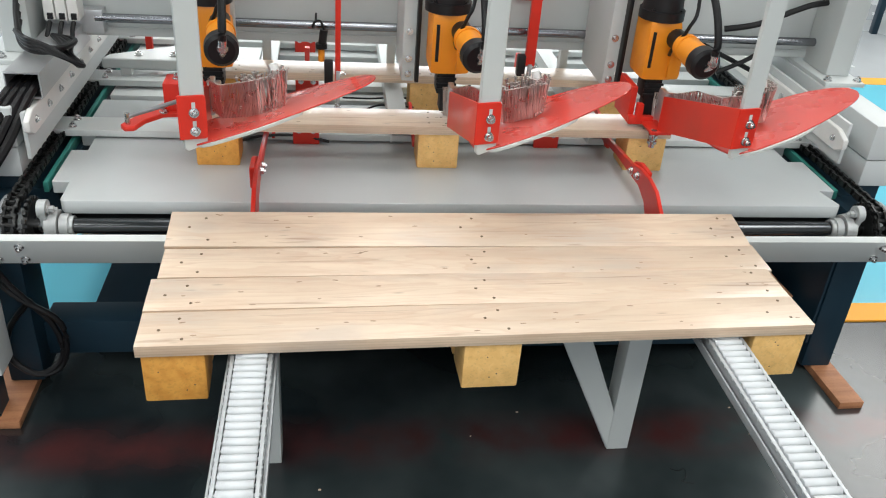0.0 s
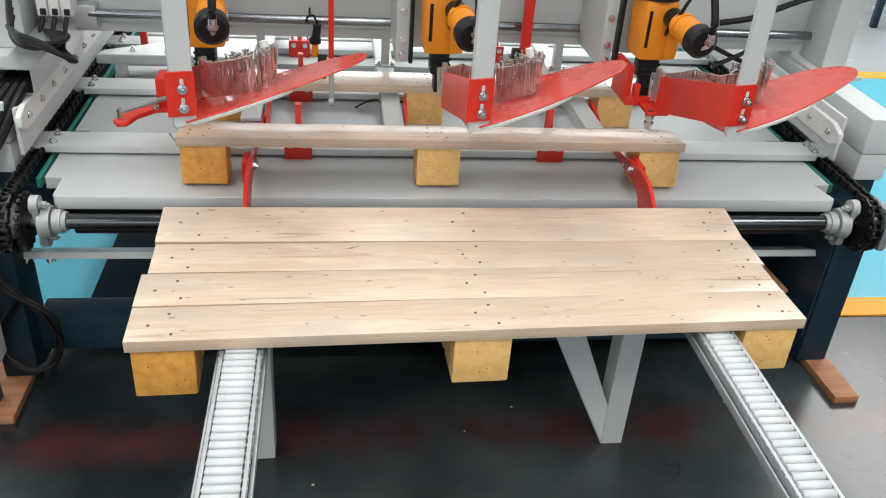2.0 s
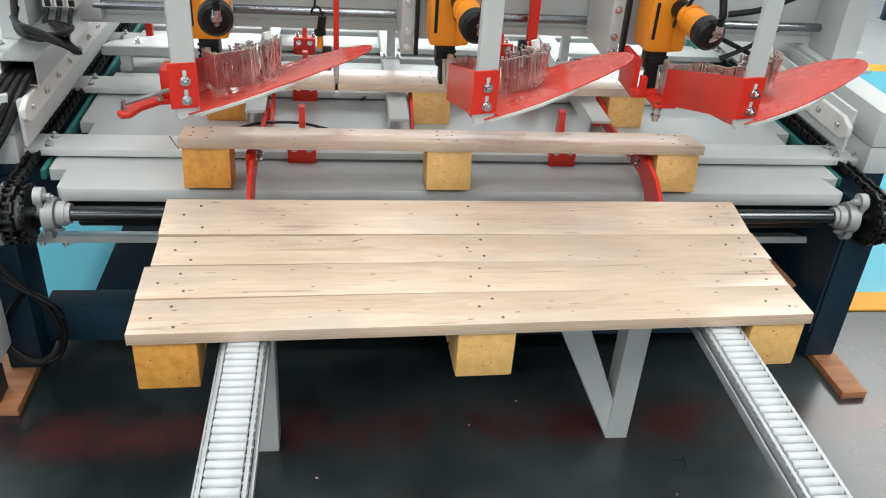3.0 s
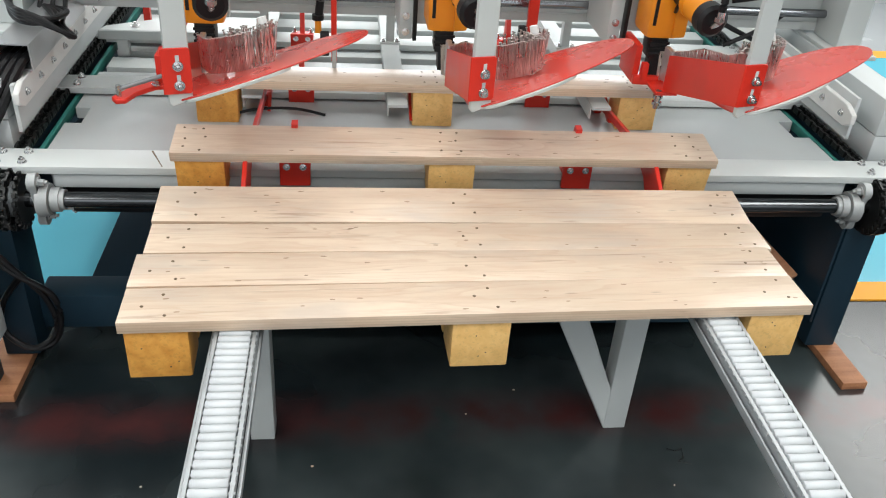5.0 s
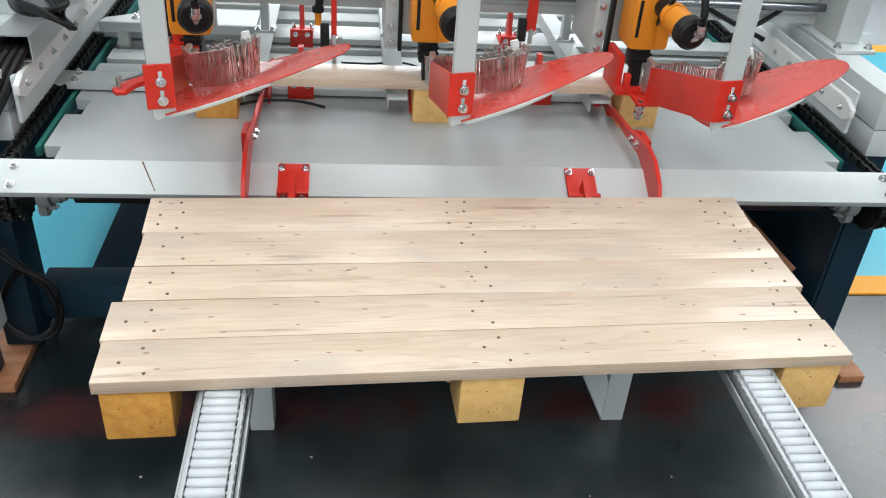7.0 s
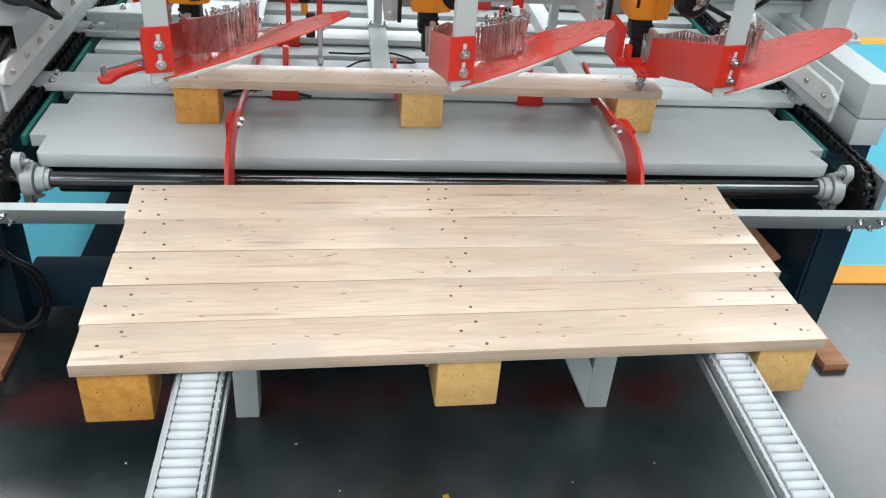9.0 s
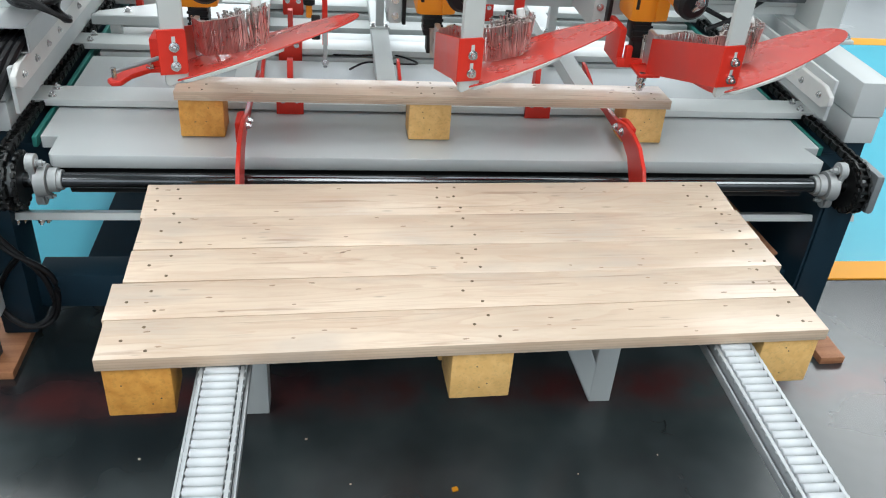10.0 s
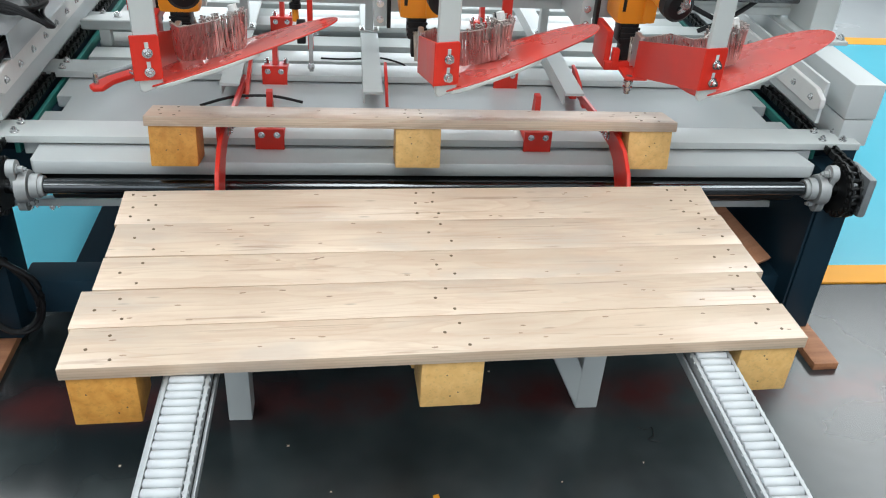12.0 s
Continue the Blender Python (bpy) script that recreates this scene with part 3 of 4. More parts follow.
def pallet_section(label, width=0.1, depth=0.093, many=False):
    """Origin: the middle of the board's front upper edge; the board lies behind it."""
    r = root("pallet_section", label, "pallet section", "pallet sections")
    bm = bmesh.new()
    box(bm, -0.6, 0.6, 0.0, width, -0.022, 0.0, bevel=0.0012)
    board = part("board", bm, WOOD, r)
    bm = bmesh.new()
    for x0 in (-0.593, -0.045, 0.500):
        spots = [(0.030, 0.50), (0.068, 0.22), (0.062, 0.80)] if not many else [(0.020, 0.50), (0.024, 0.18), (0.018, 0.82), (0.058, 0.15), (0.056, 0.52), (0.056, 0.84)]
        for u, v in spots:
            px, py = x0 + u + rnd.uniform(-0.006, 0.006), width * (v + rnd.uniform(-0.06, 0.06))
            cyl(bm, (px, py, -0.001), (px, py, 0.0006), 0.0030, 8)
    tagged(part("nail_pattern", bm, DARKHOLE, board, "sunken nail heads and small dark marks"), kind="stuff")
    bm = bmesh.new()
    for k in range(15):
        px, py, w = -0.58 + 1.16 * rnd.random(), width * (0.08 + 0.84 * rnd.random()), 0.003 + 0.003 * rnd.random()
        ring = [(w * math.cos(a * math.pi / 4), (0.0008 + w * 0.12) * math.sin(a * math.pi / 4)) for a in range(8)]
        sheet(bm, ring, 0.0014, Matrix.Translation((px, py, -0.001)) @ pose(0, 0, 0, 0, 0, rnd.uniform(-8, 8)))
    tagged(part("grain_speckle", bm, DASH, board, "faint brown lens-shaped marks"), kind="stuff")
    for x0 in (-0.593, -0.052, 0.490):
        bm = bmesh.new()
        box(bm, x0, x0 + 0.103, 0.005, min(width, 0.1) - 0.004, -0.022 - depth, -0.0222, bevel=0.004)
        block = part("block", bm, EDGE if x0 < -0.3 else PALEBLOCK, r, "ochre pressed-wood block")
        bm = bmesh.new()
        for k in range(3):
            px, pz = x0 + rnd.uniform(0.025, 0.085), -rnd.uniform(0.04, 0.10)
            cyl(bm, (px, 0.0056, pz), (px, 0.0046, pz), 0.0015, 7)
        tagged(part("fleck", bm, DARKHOLE, block, "small dark flecks"), kind="stuff")
    return r


sec_names = [  # front to rear
    "pale plywood board on ochre blocks, foremost on the rails",
    "pale plywood board on ochre blocks, second on the rails",
    "pale plywood board on ochre blocks, third on the rails",
    "wide pale plywood board on ochre blocks, fourth on the rails",
    "pale plywood board on ochre blocks sliding off the deck",
    "pale plywood board on ochre blocks pushed along the deck",
]
D1 = pallet_section(sec_names[0], 0.096, depth=0.098)
D2 = pallet_section(sec_names[1], 0.100, depth=0.098)
D3 = pallet_section(sec_names[2], 0.097, depth=0.098)
D4 = pallet_section(sec_names[3], 0.113)
A = pallet_section(sec_names[4], 0.112, many=True)
C = pallet_section(sec_names[5], 0.105, many=True)

# ---- pusher bars on the chains ----


def pusher_bar(label, shift=0.0):
    r = root("pusher_bar", label, "pusher bar", "pusher bars")
    fingers = []
    bm = bmesh.new()
    box(bm, -1.085, 1.085, -0.044, 0.044, -0.018, 0.0, bevel=0.002)
    part("flat_bar", bm, PAINT, r)
    for s in (-1, 1):
        for dx in (0.0, 0.055):
            for dy in (-0.024, 0.024):
                bm = bmesh.new()
                bolt(bm, (s * (0.99 + dx), dy, 0), r=0.0075, h=0.009)
                part("bolt", bm, STEEL, r)
    for x in (-0.40 + shift, 0.245 + shift):
        bm = bmesh.new()
        box(bm, x - 0.034, x + 0.034, -0.055, -0.045, -0.034, 0.028, bevel=0.002)
        box(bm, x - 0.034, x + 0.034, -0.050, 0.036, 0.001, 0.009, bevel=0.002)
        pu = part("pusher", bm, RED, r, "red steel pusher bracket")
        bm = bmesh.new()
        sheet(bm, [(-0.03, 0.0), (0.030, 0.0), (0.022, 0.040), (0.016, 0.090), (-0.004, 0.090), (-0.014, 0.040)], 0.014, Matrix.Translation((0.007, 0.0, 0.0)) @ Matrix(((0, 0, -1, 0), (1, 0, 0, 0), (0, 1, 0, 0), (0, 0, 0, 1))))
        fi = part("finger", bm, RED, r, "red hinged finger")
        fi.location = (x, 0.0, 0.010)
        fingers.append(fi)
        bolts(pu, [(x + dx, -0.055, dz) for dx in (-0.018, 0.018) for dz in (0.014,)], (0, -1, 0), 0.006, 0.007)
        bolts(pu, [(x + dx, 0.022, 0.009) for dx in (-0.026, 0.026)], (0, 0, 1), 0.006, 0.010)
    return r, fingers


def scratch(bar):
    """A long dark scratch across the bar's paint."""
    bm = bmesh.new()
    sheet(bm, [(-0.728, 0.040), (-0.724, 0.041), (-0.690, -0.036), (-0.692, -0.037)], 0.0006, Matrix.Translation((0, 0, -0.0002)))
    part("scratch", bm, DARKHOLE, bar, "dark scratch in the paint")


made = [pusher_bar("light grey steel pusher bar with two red brackets on the chains", shift) for shift in (0.0, 0.0, -0.006, -0.022, -0.03)]
bars = [m[0] for m in made]
scratch(bars[1])

# ---- nailing heads ----


def nail_mesh(bm, p, top):
    cyl(bm, p, top, 0.0015, 5)
    d = (Vector(top) - Vector(p)).normalized()
    cyl(bm, Vector(top), Vector(top) + d * 0.0012, 0.0029, 6)


def loop(points, steps=4):
    """A closed smooth outline through the points."""
    n, out = len(points), []
    P = [Vector(p) for p in points]
    for i in range(n):
        p0, p1, p2, p3 = P[i - 1], P[i], P[(i + 1) % n], P[(i + 2) % n]
        for k in range(steps):
            u = k / steps
            q = 0.5 * ((2 * p1) + (p2 - p0) * u + (2 * p0 - 5 * p1 + 4 * p2 - p3) * u * u + (3 * p1 - p0 - 3 * p2 + p3) * u ** 3)
            out.append((q.x, q.y))
    return out


def nailing_head(seed, framed=False, coil=1.0):
    """Origin: below the hanging post, at floor height."""
    rr = random.Random(seed)
    r = root("nailing_head", "nailing head with orange gun, red nail tray and grey post", "nail gun head", "nailing heads")
    # post and bolted plate, turned a little to the east
    turn = Matrix.Translation((-0.0275, 0.010, 0)) @ pose(0, 0, 0, 0, 0, 14)
    bm = bmesh.new()
    sheet(bm, [(0.007, 0.800), (0.014, 0.793), (0.051, 0.806), (0.051, 1.60), (0.007, 1.60)], 0.010, turn @ Matrix.Translation((0, 0.013, 0)) @ pose(0, 0, 0, 90, 0, 0), bevel=0.002)
    part("post", bm, PAINT, r)
    bm = bmesh.new()
    sheet(bm, [(0.0, 0.819), (0.048, 0.819), (0.052, 0.823), (0.052, 0.902), (0.048, 0.906), (0.0, 0.906)], 0.004, turn @ Matrix.Translation((0, 0.002, 0)) @ pose(0, 0, 0, 90, 0, 0), bevel=0.001)
    part("bracket", bm, RED, r, "red bolted bracket")
    face = turn.to_3x3() @ Vector((0, -1, 0))
    for z in (0.836, 0.873):
        bm = bmesh.new()
        box(bm, -0.0035, 0.0035, -0.0012, 0.0, -0.004, 0.020, turn @ Matrix.Translation((0.029, -0.002, z)), bevel=0.0006)
        part("slot", bm, PAINT, r)
        bolts(r, [turn @ Vector((0.029, -0.0025, z))], face, 0.0072, 0.011)
    bm = bmesh.new()
    g = [(-0.0275, 0.012, 0.819), (-0.0275, 0.012, 0.906), (-0.026, 0.40, 0.785), (-0.026, 0.40, 0.695)]
    vs = [bm.verts.new(p) for p in g] + [bm.verts.new((p[0] + 0.004, p[1], p[2])) for p in g]
    for f in ((0, 1, 2, 3), (7, 6, 5, 4), (0, 4, 5, 1), (1, 5, 6, 2), (2, 6, 7, 3), (3, 7, 4, 0)):
        bm.faces.new([vs[i] for i in f])
    part("side_guard", bm, RED, r, "red sloping sheet guard")
    # leaf-shaped tray that rises to the side
    front = loop([(0.022, 0.018), (0.07, 0.026), (0.13, 0.046), (0.20, 0.082), (0.26, 0.120), (0.305, 0.155), (0.330, 0.190), (0.338, 0.226), (0.328, 0.260), (0.298, 0.284), (0.25, 0.294), (0.17, 0.288), (0.09, 0.265), (0.02, 0.235), (-0.015, 0.20), (-0.020, 0.10), (-0.012, 0.03)])
    tilt = Matrix(((1, 0, 0, 0), (0, 1, 0, 0), (0.30, -0.16, 1, 0), (0, 0, 0, 1)))
    front = [(x * 1.03, y) for x, y in front]
    bm = bmesh.new()
    sheet(bm, front, 0.004, Matrix.Translation((0, 0, 0.806)) @ tilt, bevel=0.001)
    part("tray", bm, REDTRAY, r, "red leaf-shaped nail tray")
    bm = bmesh.new()
    sheet(bm, loop([(0.012, 0.012), (0.08, 0.016), (0.14, 0.036), (0.19, 0.068), (0.195, 0.082), (0.15, 0.080), (0.10, 0.10), (0.03, 0.12), (-0.01, 0.08)]), 0.007, Matrix.Translation((0, 0.006, 0.7985)) @ tilt, bevel=0.001)
    part("tray_support", bm, PAINT, r, "light grey curved support plate")
    # strip of nails from the coil to the nose
    bm = bmesh.new()
    pts = [Vector(p) for p in ((-0.03, 0.46, 0.700), (-0.01, 0.36, 0.735), (0.0, 0.27, 0.775), (0.03, 0.19, 0.812), (0.08, 0.15, 0.832), (0.13, 0.14, 0.848), (0.152, 0.165, 0.858), (0.152, 0.20, 0.858), (0.13, 0.225, 0.848), (0.09, 0.215, 0.838), (0.07, 0.19, 0.832), (0.10, 0.17, 0.840), (0.14, 0.18, 0.850))]
    pts = pts[:3] + [Vector((p.x, p.y, 0.812 + 0.30 * p.x - 0.16 * p.y)) for p in pts[3:]]
    pts = [Vector((p.x * coil, p.y, p.z)) for p in pts]
    n = 190
    for k in range(n):
        u = k / n * (len(pts) - 1)
        i = int(u)
        p = pts[i].lerp(pts[min(i + 1, len(pts) - 1)], u - i)
        messy = 0.1 + 1.1 * min(1.0, max(0.0, (u - 4.2) / 2))
        top = p + Vector((rr.uniform(-1, 1) * 0.010 * messy - 0.004, rr.uniform(-1, 1) * 0.010 * messy, 0.072 + rr.uniform(-1, 1) * 0.006 * messy))
        nail_mesh(bm, p, top)
    part("nail_coil", bm, NAIL, r, "loose coil of collated steel nails")
    bm = bmesh.new()
    cyl(bm, (0.138 * coil, 0.186, 0.880), (0.130 * coil, 0.192, 0.912), 0.010, 14, 0.0085)
    part("paper_wrap", bm, WHITE, r, "white paper wrap round the coil's end")
    # gun
    gx, gy = -0.028, 0.515
    bm = bmesh.new()
    box(bm, gx - 0.041, gx + 0.044, gy - 0.05, gy + 0.06, 0.801, 0.951, bevel=0.014)
    box(bm, gx + 0.02, gx + 0.056, gy - 0.058, gy, 0.806, 0.921, bevel=0.012)
    gun = part("gun_body", bm, ORANGE, r, "orange nail gun housing")
    bm = bmesh.new()
    cyl(bm, (gx, gy, 0.948), (gx, gy, 0.971), 0.056, 24)
    cyl(bm, (gx, gy, 0.971), (gx, gy, 1.026), 0.050, 24, 0.046)
    for k in range(4):
        a = math.pi / 4 + k * math.pi / 2
        bolt(bm, (gx + 0.048 * math.cos(a), gy + 0.048 * math.sin(a), 0.971), r=0.006)
    part("gun_cap", bm, BLACK, gun, "black ribbed cap")
    bm = bmesh.new()
    box(bm, gx - 0.030, gx - 0.022, gy - 0.0512, gy - 0.0495, 0.835, 0.925)
    part("marking", bm, BLACK, gun, "dark upright marking bar")
    bm = bmesh.new()
    cyl(bm, (gx + 0.028, gy - 0.03, 0.912), (gx + 0.036, gy - 0.100, 0.906), 0.025, 20)
    part("handle_neck", bm, BLACK, gun)
    bm = bmesh.new()
    cyl(bm, (gx + 0.035, gy - 0.090, 0.907), (gx + 0.046, gy - 0.175, 0.898), 0.030, 24, 0.034)
    cyl(bm, (gx + 0.0365, gy - 0.100, 0.906), (gx + 0.0385, gy - 0.112, 0.905), 0.033, 24)
    part("handle", bm, ORANGE, gun)
    bm = bmesh.new()
    cyl(bm, (gx + 0.046, gy - 0.175, 0.898), (gx + 0.049, gy - 0.200, 0.896), 0.0375, 28, 0.037)
    cyl(bm, (gx + 0.049, gy - 0.200, 0.896), (gx + 0.050, gy - 0.207, 0.8955), 0.037, 28, 0.029)
    part("handle_cap", bm, BLACK, gun, "round black handle end cap")
    bm = bmesh.new()
    cyl(bm, (gx + 0.050, gy - 0.205, 0.888), (gx + 0.054, gy - 0.225, 0.903), 0.0085, 12)
    cyl(bm, (gx + 0.054, gy - 0.225, 0.901), (gx + 0.055, gy - 0.225, 0.925), 0.0095, 12)
    cyl(bm, (gx + 0.054, gy - 0.225, 0.903), (gx + 0.0545, gy - 0.225, 0.912), 0.012, 6)
    part("air_fitting", bm, STEEL, gun)
    bm = bmesh.new()
    tube(bm, [(gx + 0.055, gy - 0.225, 0.924), (gx + 0.056, gy - 0.222, 0.96), (gx + 0.054, gy - 0.17, 1.03), (gx + 0.05, gy - 0.04, 1.12), (gx + 0.05, gy + 0.06, 1.3)], 0.009)
    tube(bm, [(gx + 0.02, gy - 0.05, 0.87), (gx + 0.012, gy - 0.085, 0.90), (gx + 0.03, gy - 0.11, 0.955), (gx + 0.05, gy - 0.09, 1.02), (gx + 0.06, gy + 0.05, 1.25)], 0.0045)
    part("air_hose", bm, RUBBER, r, "black air hose")
    bm = bmesh.new()
    box(bm, gx - 0.019, gx + 0.027, gy - 0.03, gy + 0.03, 0.745, 0.804, bevel=0.006)
    box(bm, gx - 0.008, gx + 0.018, gy - 0.022, gy + 0.02, 0.697, 0.750, bevel=0.004)
    for k in range(3):
        box(bm, gx - 0.021, gx + 0.029, gy - 0.034, gy - 0.028, 0.755 + 0.014 * k, 0.761 + 0.014 * k, bevel=0.001)
    part("nose", bm, BLACK, gun, "black nose piece")
    bm = bmesh.new()
    box(bm, gx + 0.002, gx + 0.016, gy - 0.125, gy - 0.075, 0.715, 0.795, bevel=0.004)
    box(bm, gx + 0.016, gx + 0.028, gy - 0.115, gy - 0.075, 0.720, 0.785, bevel=0.003)
    part("magazine_plate", bm, ALU, gun, "bare aluminium magazine plate")
    # red guide arms with rod ends round the nose
    if framed:
        bm = bmesh.new()
        box(bm, gx - 0.058, gx - 0.042, gy - 0.05, gy + 0.06, 0.690, 0.785, bevel=0.003)
        box(bm, gx - 0.040, gx - 0.024, gy - 0.068, gy - 0.048, 0.700, 0.745, bevel=0.003)
        box(bm, gx - 0.058, gx + 0.06, gy - 0.065, gy - 0.05, 0.690, 0.712, bevel=0.003)
        box(bm, gx + 0.03, gx + 0.065, gy - 0.10, gy - 0.03, 0.688, 0.698, bevel=0.003)
        box(bm, gx - 0.022, gx + 0.032, gy - 0.138, gy - 0.06, 0.692, 0.700, bevel=0.002)
        part("guide_frame", bm, RED, r)
        bm = bmesh.new()
        cyl(bm, (gx - 0.01, gy - 0.125, 0.655), (gx - 0.01, gy - 0.125, 0.70), 0.008, 12)
        cyl(bm, (gx - 0.01, gy - 0.125, 0.665), (gx - 0.01, gy - 0.125, 0.672), 0.012, 12)
        cyl(bm, (gx - 0.01, gy - 0.125, 0.681), (gx - 0.01, gy - 0.125, 0.688), 0.012, 12)
        part("spring_pin", bm, STEEL, r)
    # carriage
    bm = bmesh.new()
    box(bm, gx - 0.098, gx - 0.066, gy + 0.075, gy + 0.29, 0.74, 1.12, bevel=0.004)
    box(bm, gx - 0.070, gx + 0.05, gy + 0.075, gy + 0.10, 0.78, 1.12, bevel=0.004)
    part("carriage", bm, PAINT, r, "light grey carriage plate")
    bm = bmesh.new()
    box(bm, gx - 0.066, gx - 0.056, gy + 0.05, gy + 0.075, 0.745, 1.1, bevel=0.002)
    part("slide_rail", bm, BLACK, r)
    bolts(r, [(gx - 0.082, gy + 0.074, z) for z in (0.76, 0.80, 0.87)], (0, -1, 0), 0.007, 0.007)
    return r


HX = (-0.590, -0.030, 0.503)
heads = [nailing_head(k, framed=(k == 2), coil=(1.05, 0.95, 0.78)[k]) for k in range(3)]

# red folding arm beside the first head
arm = root("folding_arm", "red steel lever arm with a thin steel strut above the deck", "lever arm")
bm = bmesh.new()
sheet(bm, [(0.0, 0.0), (0.012, -0.018), (0.034, -0.014), (0.050, 0.030), (0.085, 0.070), (0.150, 0.080), (0.160, 0.150), (0.080, 0.150), (0.045, 0.100), (0.020, 0.040)], 0.012, Matrix.Translation((-0.785, 0.145, 0.655)), bevel=0.002)
part("lever", bm, RED, arm)
bm = bmesh.new()
box(bm, -0.70, -0.60, 0.23, 0.30, 0.667, 0.735, bevel=0.004)
box(bm, -0.66, -0.635, 0.25, 0.30, 0.735, 0.80, bevel=0.003)
part("mount", bm, RED, arm)
bm = bmesh.new()
cyl(bm, (-0.765, 0.148, 0.685), (-0.64, 0.235, 0.70), 0.0052, 10)
part("strut", bm, GREYCAST, arm)
bm = bmesh.new()
cyl(bm, (-0.768, 0.146, 0.667), (-0.768, 0.146, 0.694), 0.006, 10)
part("pin", bm, STEEL, arm)
bm = bmesh.new()
box(bm, -0.655, -0.64, 0.30, 0.62, 0.77, 0.79)
part("support_arm", bm, RED, arm)
bolts(arm, [(-0.70, 0.22, 0.667), (-0.67, 0.265, 0.735)], r=0.008, h=0.01)

arm.location = (-0.03, -0.01, -0.008)

# ---- curved red run-off arms at the deck's front ----
for x, s in ((-0.500, -1), (0.405, 1)):
    a = root("run_off_arm", "red curved steel run-off arm at the front of the deck", "guide arm", "run-off arms")
    bm = bmesh.new()
    prof = [(0.45, 0.545), (0.45, 0.565), (0.20, 0.590), (0.10, 0.598), (0.03, 0.614), (-0.03, 0.618), (-0.085, 0.610), (-0.138, 0.578), (-0.175, 0.52), (-0.185, 0.44), (-0.105, 0.44), (-0.095, 0.47), (-0.07, 0.515), (-0.03, 0.556), (0.02, 0.572), (0.10, 0.570), (0.20, 0.570)]
    sheet(bm, prof, 0.010, Matrix.Translation((x - 0.005, 0, 0)) @ Matrix(((0, 0, 1, 0), (1, 0, 0, 0), (0, 1, 0, 0), (0, 0, 0, 1))), bevel=0.0015)
    part("blade", bm, RED, a)
    bm = bmesh.new()
    sheet(bm, [(0.0, 0.565), (0.085, 0.562), (0.10, 0.60), (0.06, 0.615), (0.0, 0.616)], 0.012, Matrix.Translation((x - 0.017 if s < 0 else x + 0.005, 0, 0)) @ Matrix(((0, 0, 1, 0), (1, 0, 0, 0), (0, 1, 0, 0), (0, 0, 0, 1))), bevel=0.002)
    part("knuckle", bm, RED, a)
    bolts(a, [(x - s * 0.005, yy, zz) for yy, zz in ((0.03, 0.594), (0.075, 0.586))], (-s, 0, 0), 0.008, 0.008)
    bm = bmesh.new()
    box(bm, x - 0.010, x + 0.010, 0.40, 0.44, DZ, 0.562, bevel=0.002)
    part("foot", bm, RED, a)

# ---- guide channels and red stands in the infeed ----
for x, y0 in ((-0.522, 0.30), (-0.158, 0.26), (0.372, 0.27)):
    g = root("guide_channel", "light grey flat steel guide channel over the infeed deck", "guide channel", "guide channels")
    bm = bmesh.new()
    box(bm, x - 0.025, x + 0.025, y0, 2.0, 0.592, 0.600, bevel=0.0015)
    box(bm, x - 0.025, x - 0.021, y0 + 0.02, 2.0, 0.560, 0.592, bevel=0.001)
    part("channel", bm, PAINT, g)
    for yy in (0.72, 1.8):
        bm = bmesh.new()
        box(bm, x - 0.012, x + 0.012, yy, yy + 0.03, 0.600, 0.74 if yy < 1 else 0.66, bevel=0.002)
        box(bm, x - 0.030, x + 0.030, yy - 0.01, yy + 0.04, 0.600, 0.606, bevel=0.001)
        st = part("hanger", bm, PAINT, g)
        bolts(st, [(x + dx, yy - 0.003, 0.606) for dx in (-0.02, 0.02)], r=0.006, h=0.008)
    bm = bmesh.new()
    sheet(bm, [(y0 + 0.03, 0.545), (y0 + 0.048, 0.543), (y0 + 0.11, 0.566), (y0 + 0.18, 0.585), (y0 + 0.20, 0.604), (y0 + 0.17, 0.604), (y0 + 0.10, 0.588)], 0.008, Matrix.Translation((x + 0.034, 0, 0)) @ Matrix(((0, 0, 1, 0), (1, 0, 0, 0), (0, 1, 0, 0), (0, 0, 0, 1))))
    part("red_blade", bm, RED, g, "curved red blade")

for x, y, top in ((-0.318, 0.40, 1.45), (0.212, 0.50, 1.45)):
    st = root("stop_rod", "red painted hanging stop rod with a clamp", "stop rod", "stop rods")
    bm = bmesh.new()
    w = 0.007 if x < 0 else 0.014
    box(bm, x - w, x + w, y - 0.008, y + 0.008, 0.66 if x < 0 else 0.705, top, bevel=0.002)
    part("rod", bm, RED, st)
    bm = bmesh.new()
    box(bm, x - 0.005, x + 0.006, y - 0.012, y, 0.60 if x < 0 else 0.67, 0.71, bevel=0.002)
    part("tip", bm, CAST, st)
    bm = bmesh.new()
    box(bm, x - 0.035, x - 0.012, y - 0.012, y + 0.012, 0.675, 0.735, bevel=0.004)
    part("clamp", bm, BLACK, st)
    if x < 0:
        bolts(st, [(x, y - 0.012, 0.615)], (0, -1, 0), 0.007, 0.01)
    bm = bmesh.new()
    box(bm, x - w, x + w, y, 0.625, 1.42, 1.452)
    part("top_arm", bm, RED, st)
    bm = bmesh.new()
    box(bm, x - 0.04, x + 0.04, 0.590, 0.6025, 0.86, 0.93, bevel=0.002)
    box(bm, x - w, x + w, y + 0.008, 0.592, 0.88, 0.91)
    part("mount_plate", bm, RED, st)
    bolts(st, [(x + 0.006, y, 0.70)], (1, 0, 0), 0.007, 0.01)

sensor = root("proximity_sensor", "orange and black cylindrical sensor with a curled cable", "sensor")
bm = bmesh.new()
cyl(bm, (-0.361, 0.50, 0.700), (-0.361, 0.50, 0.745), 0.009, 14)
part("sensor_tip", bm, ORANGE, sensor)
bm = bmesh.new()
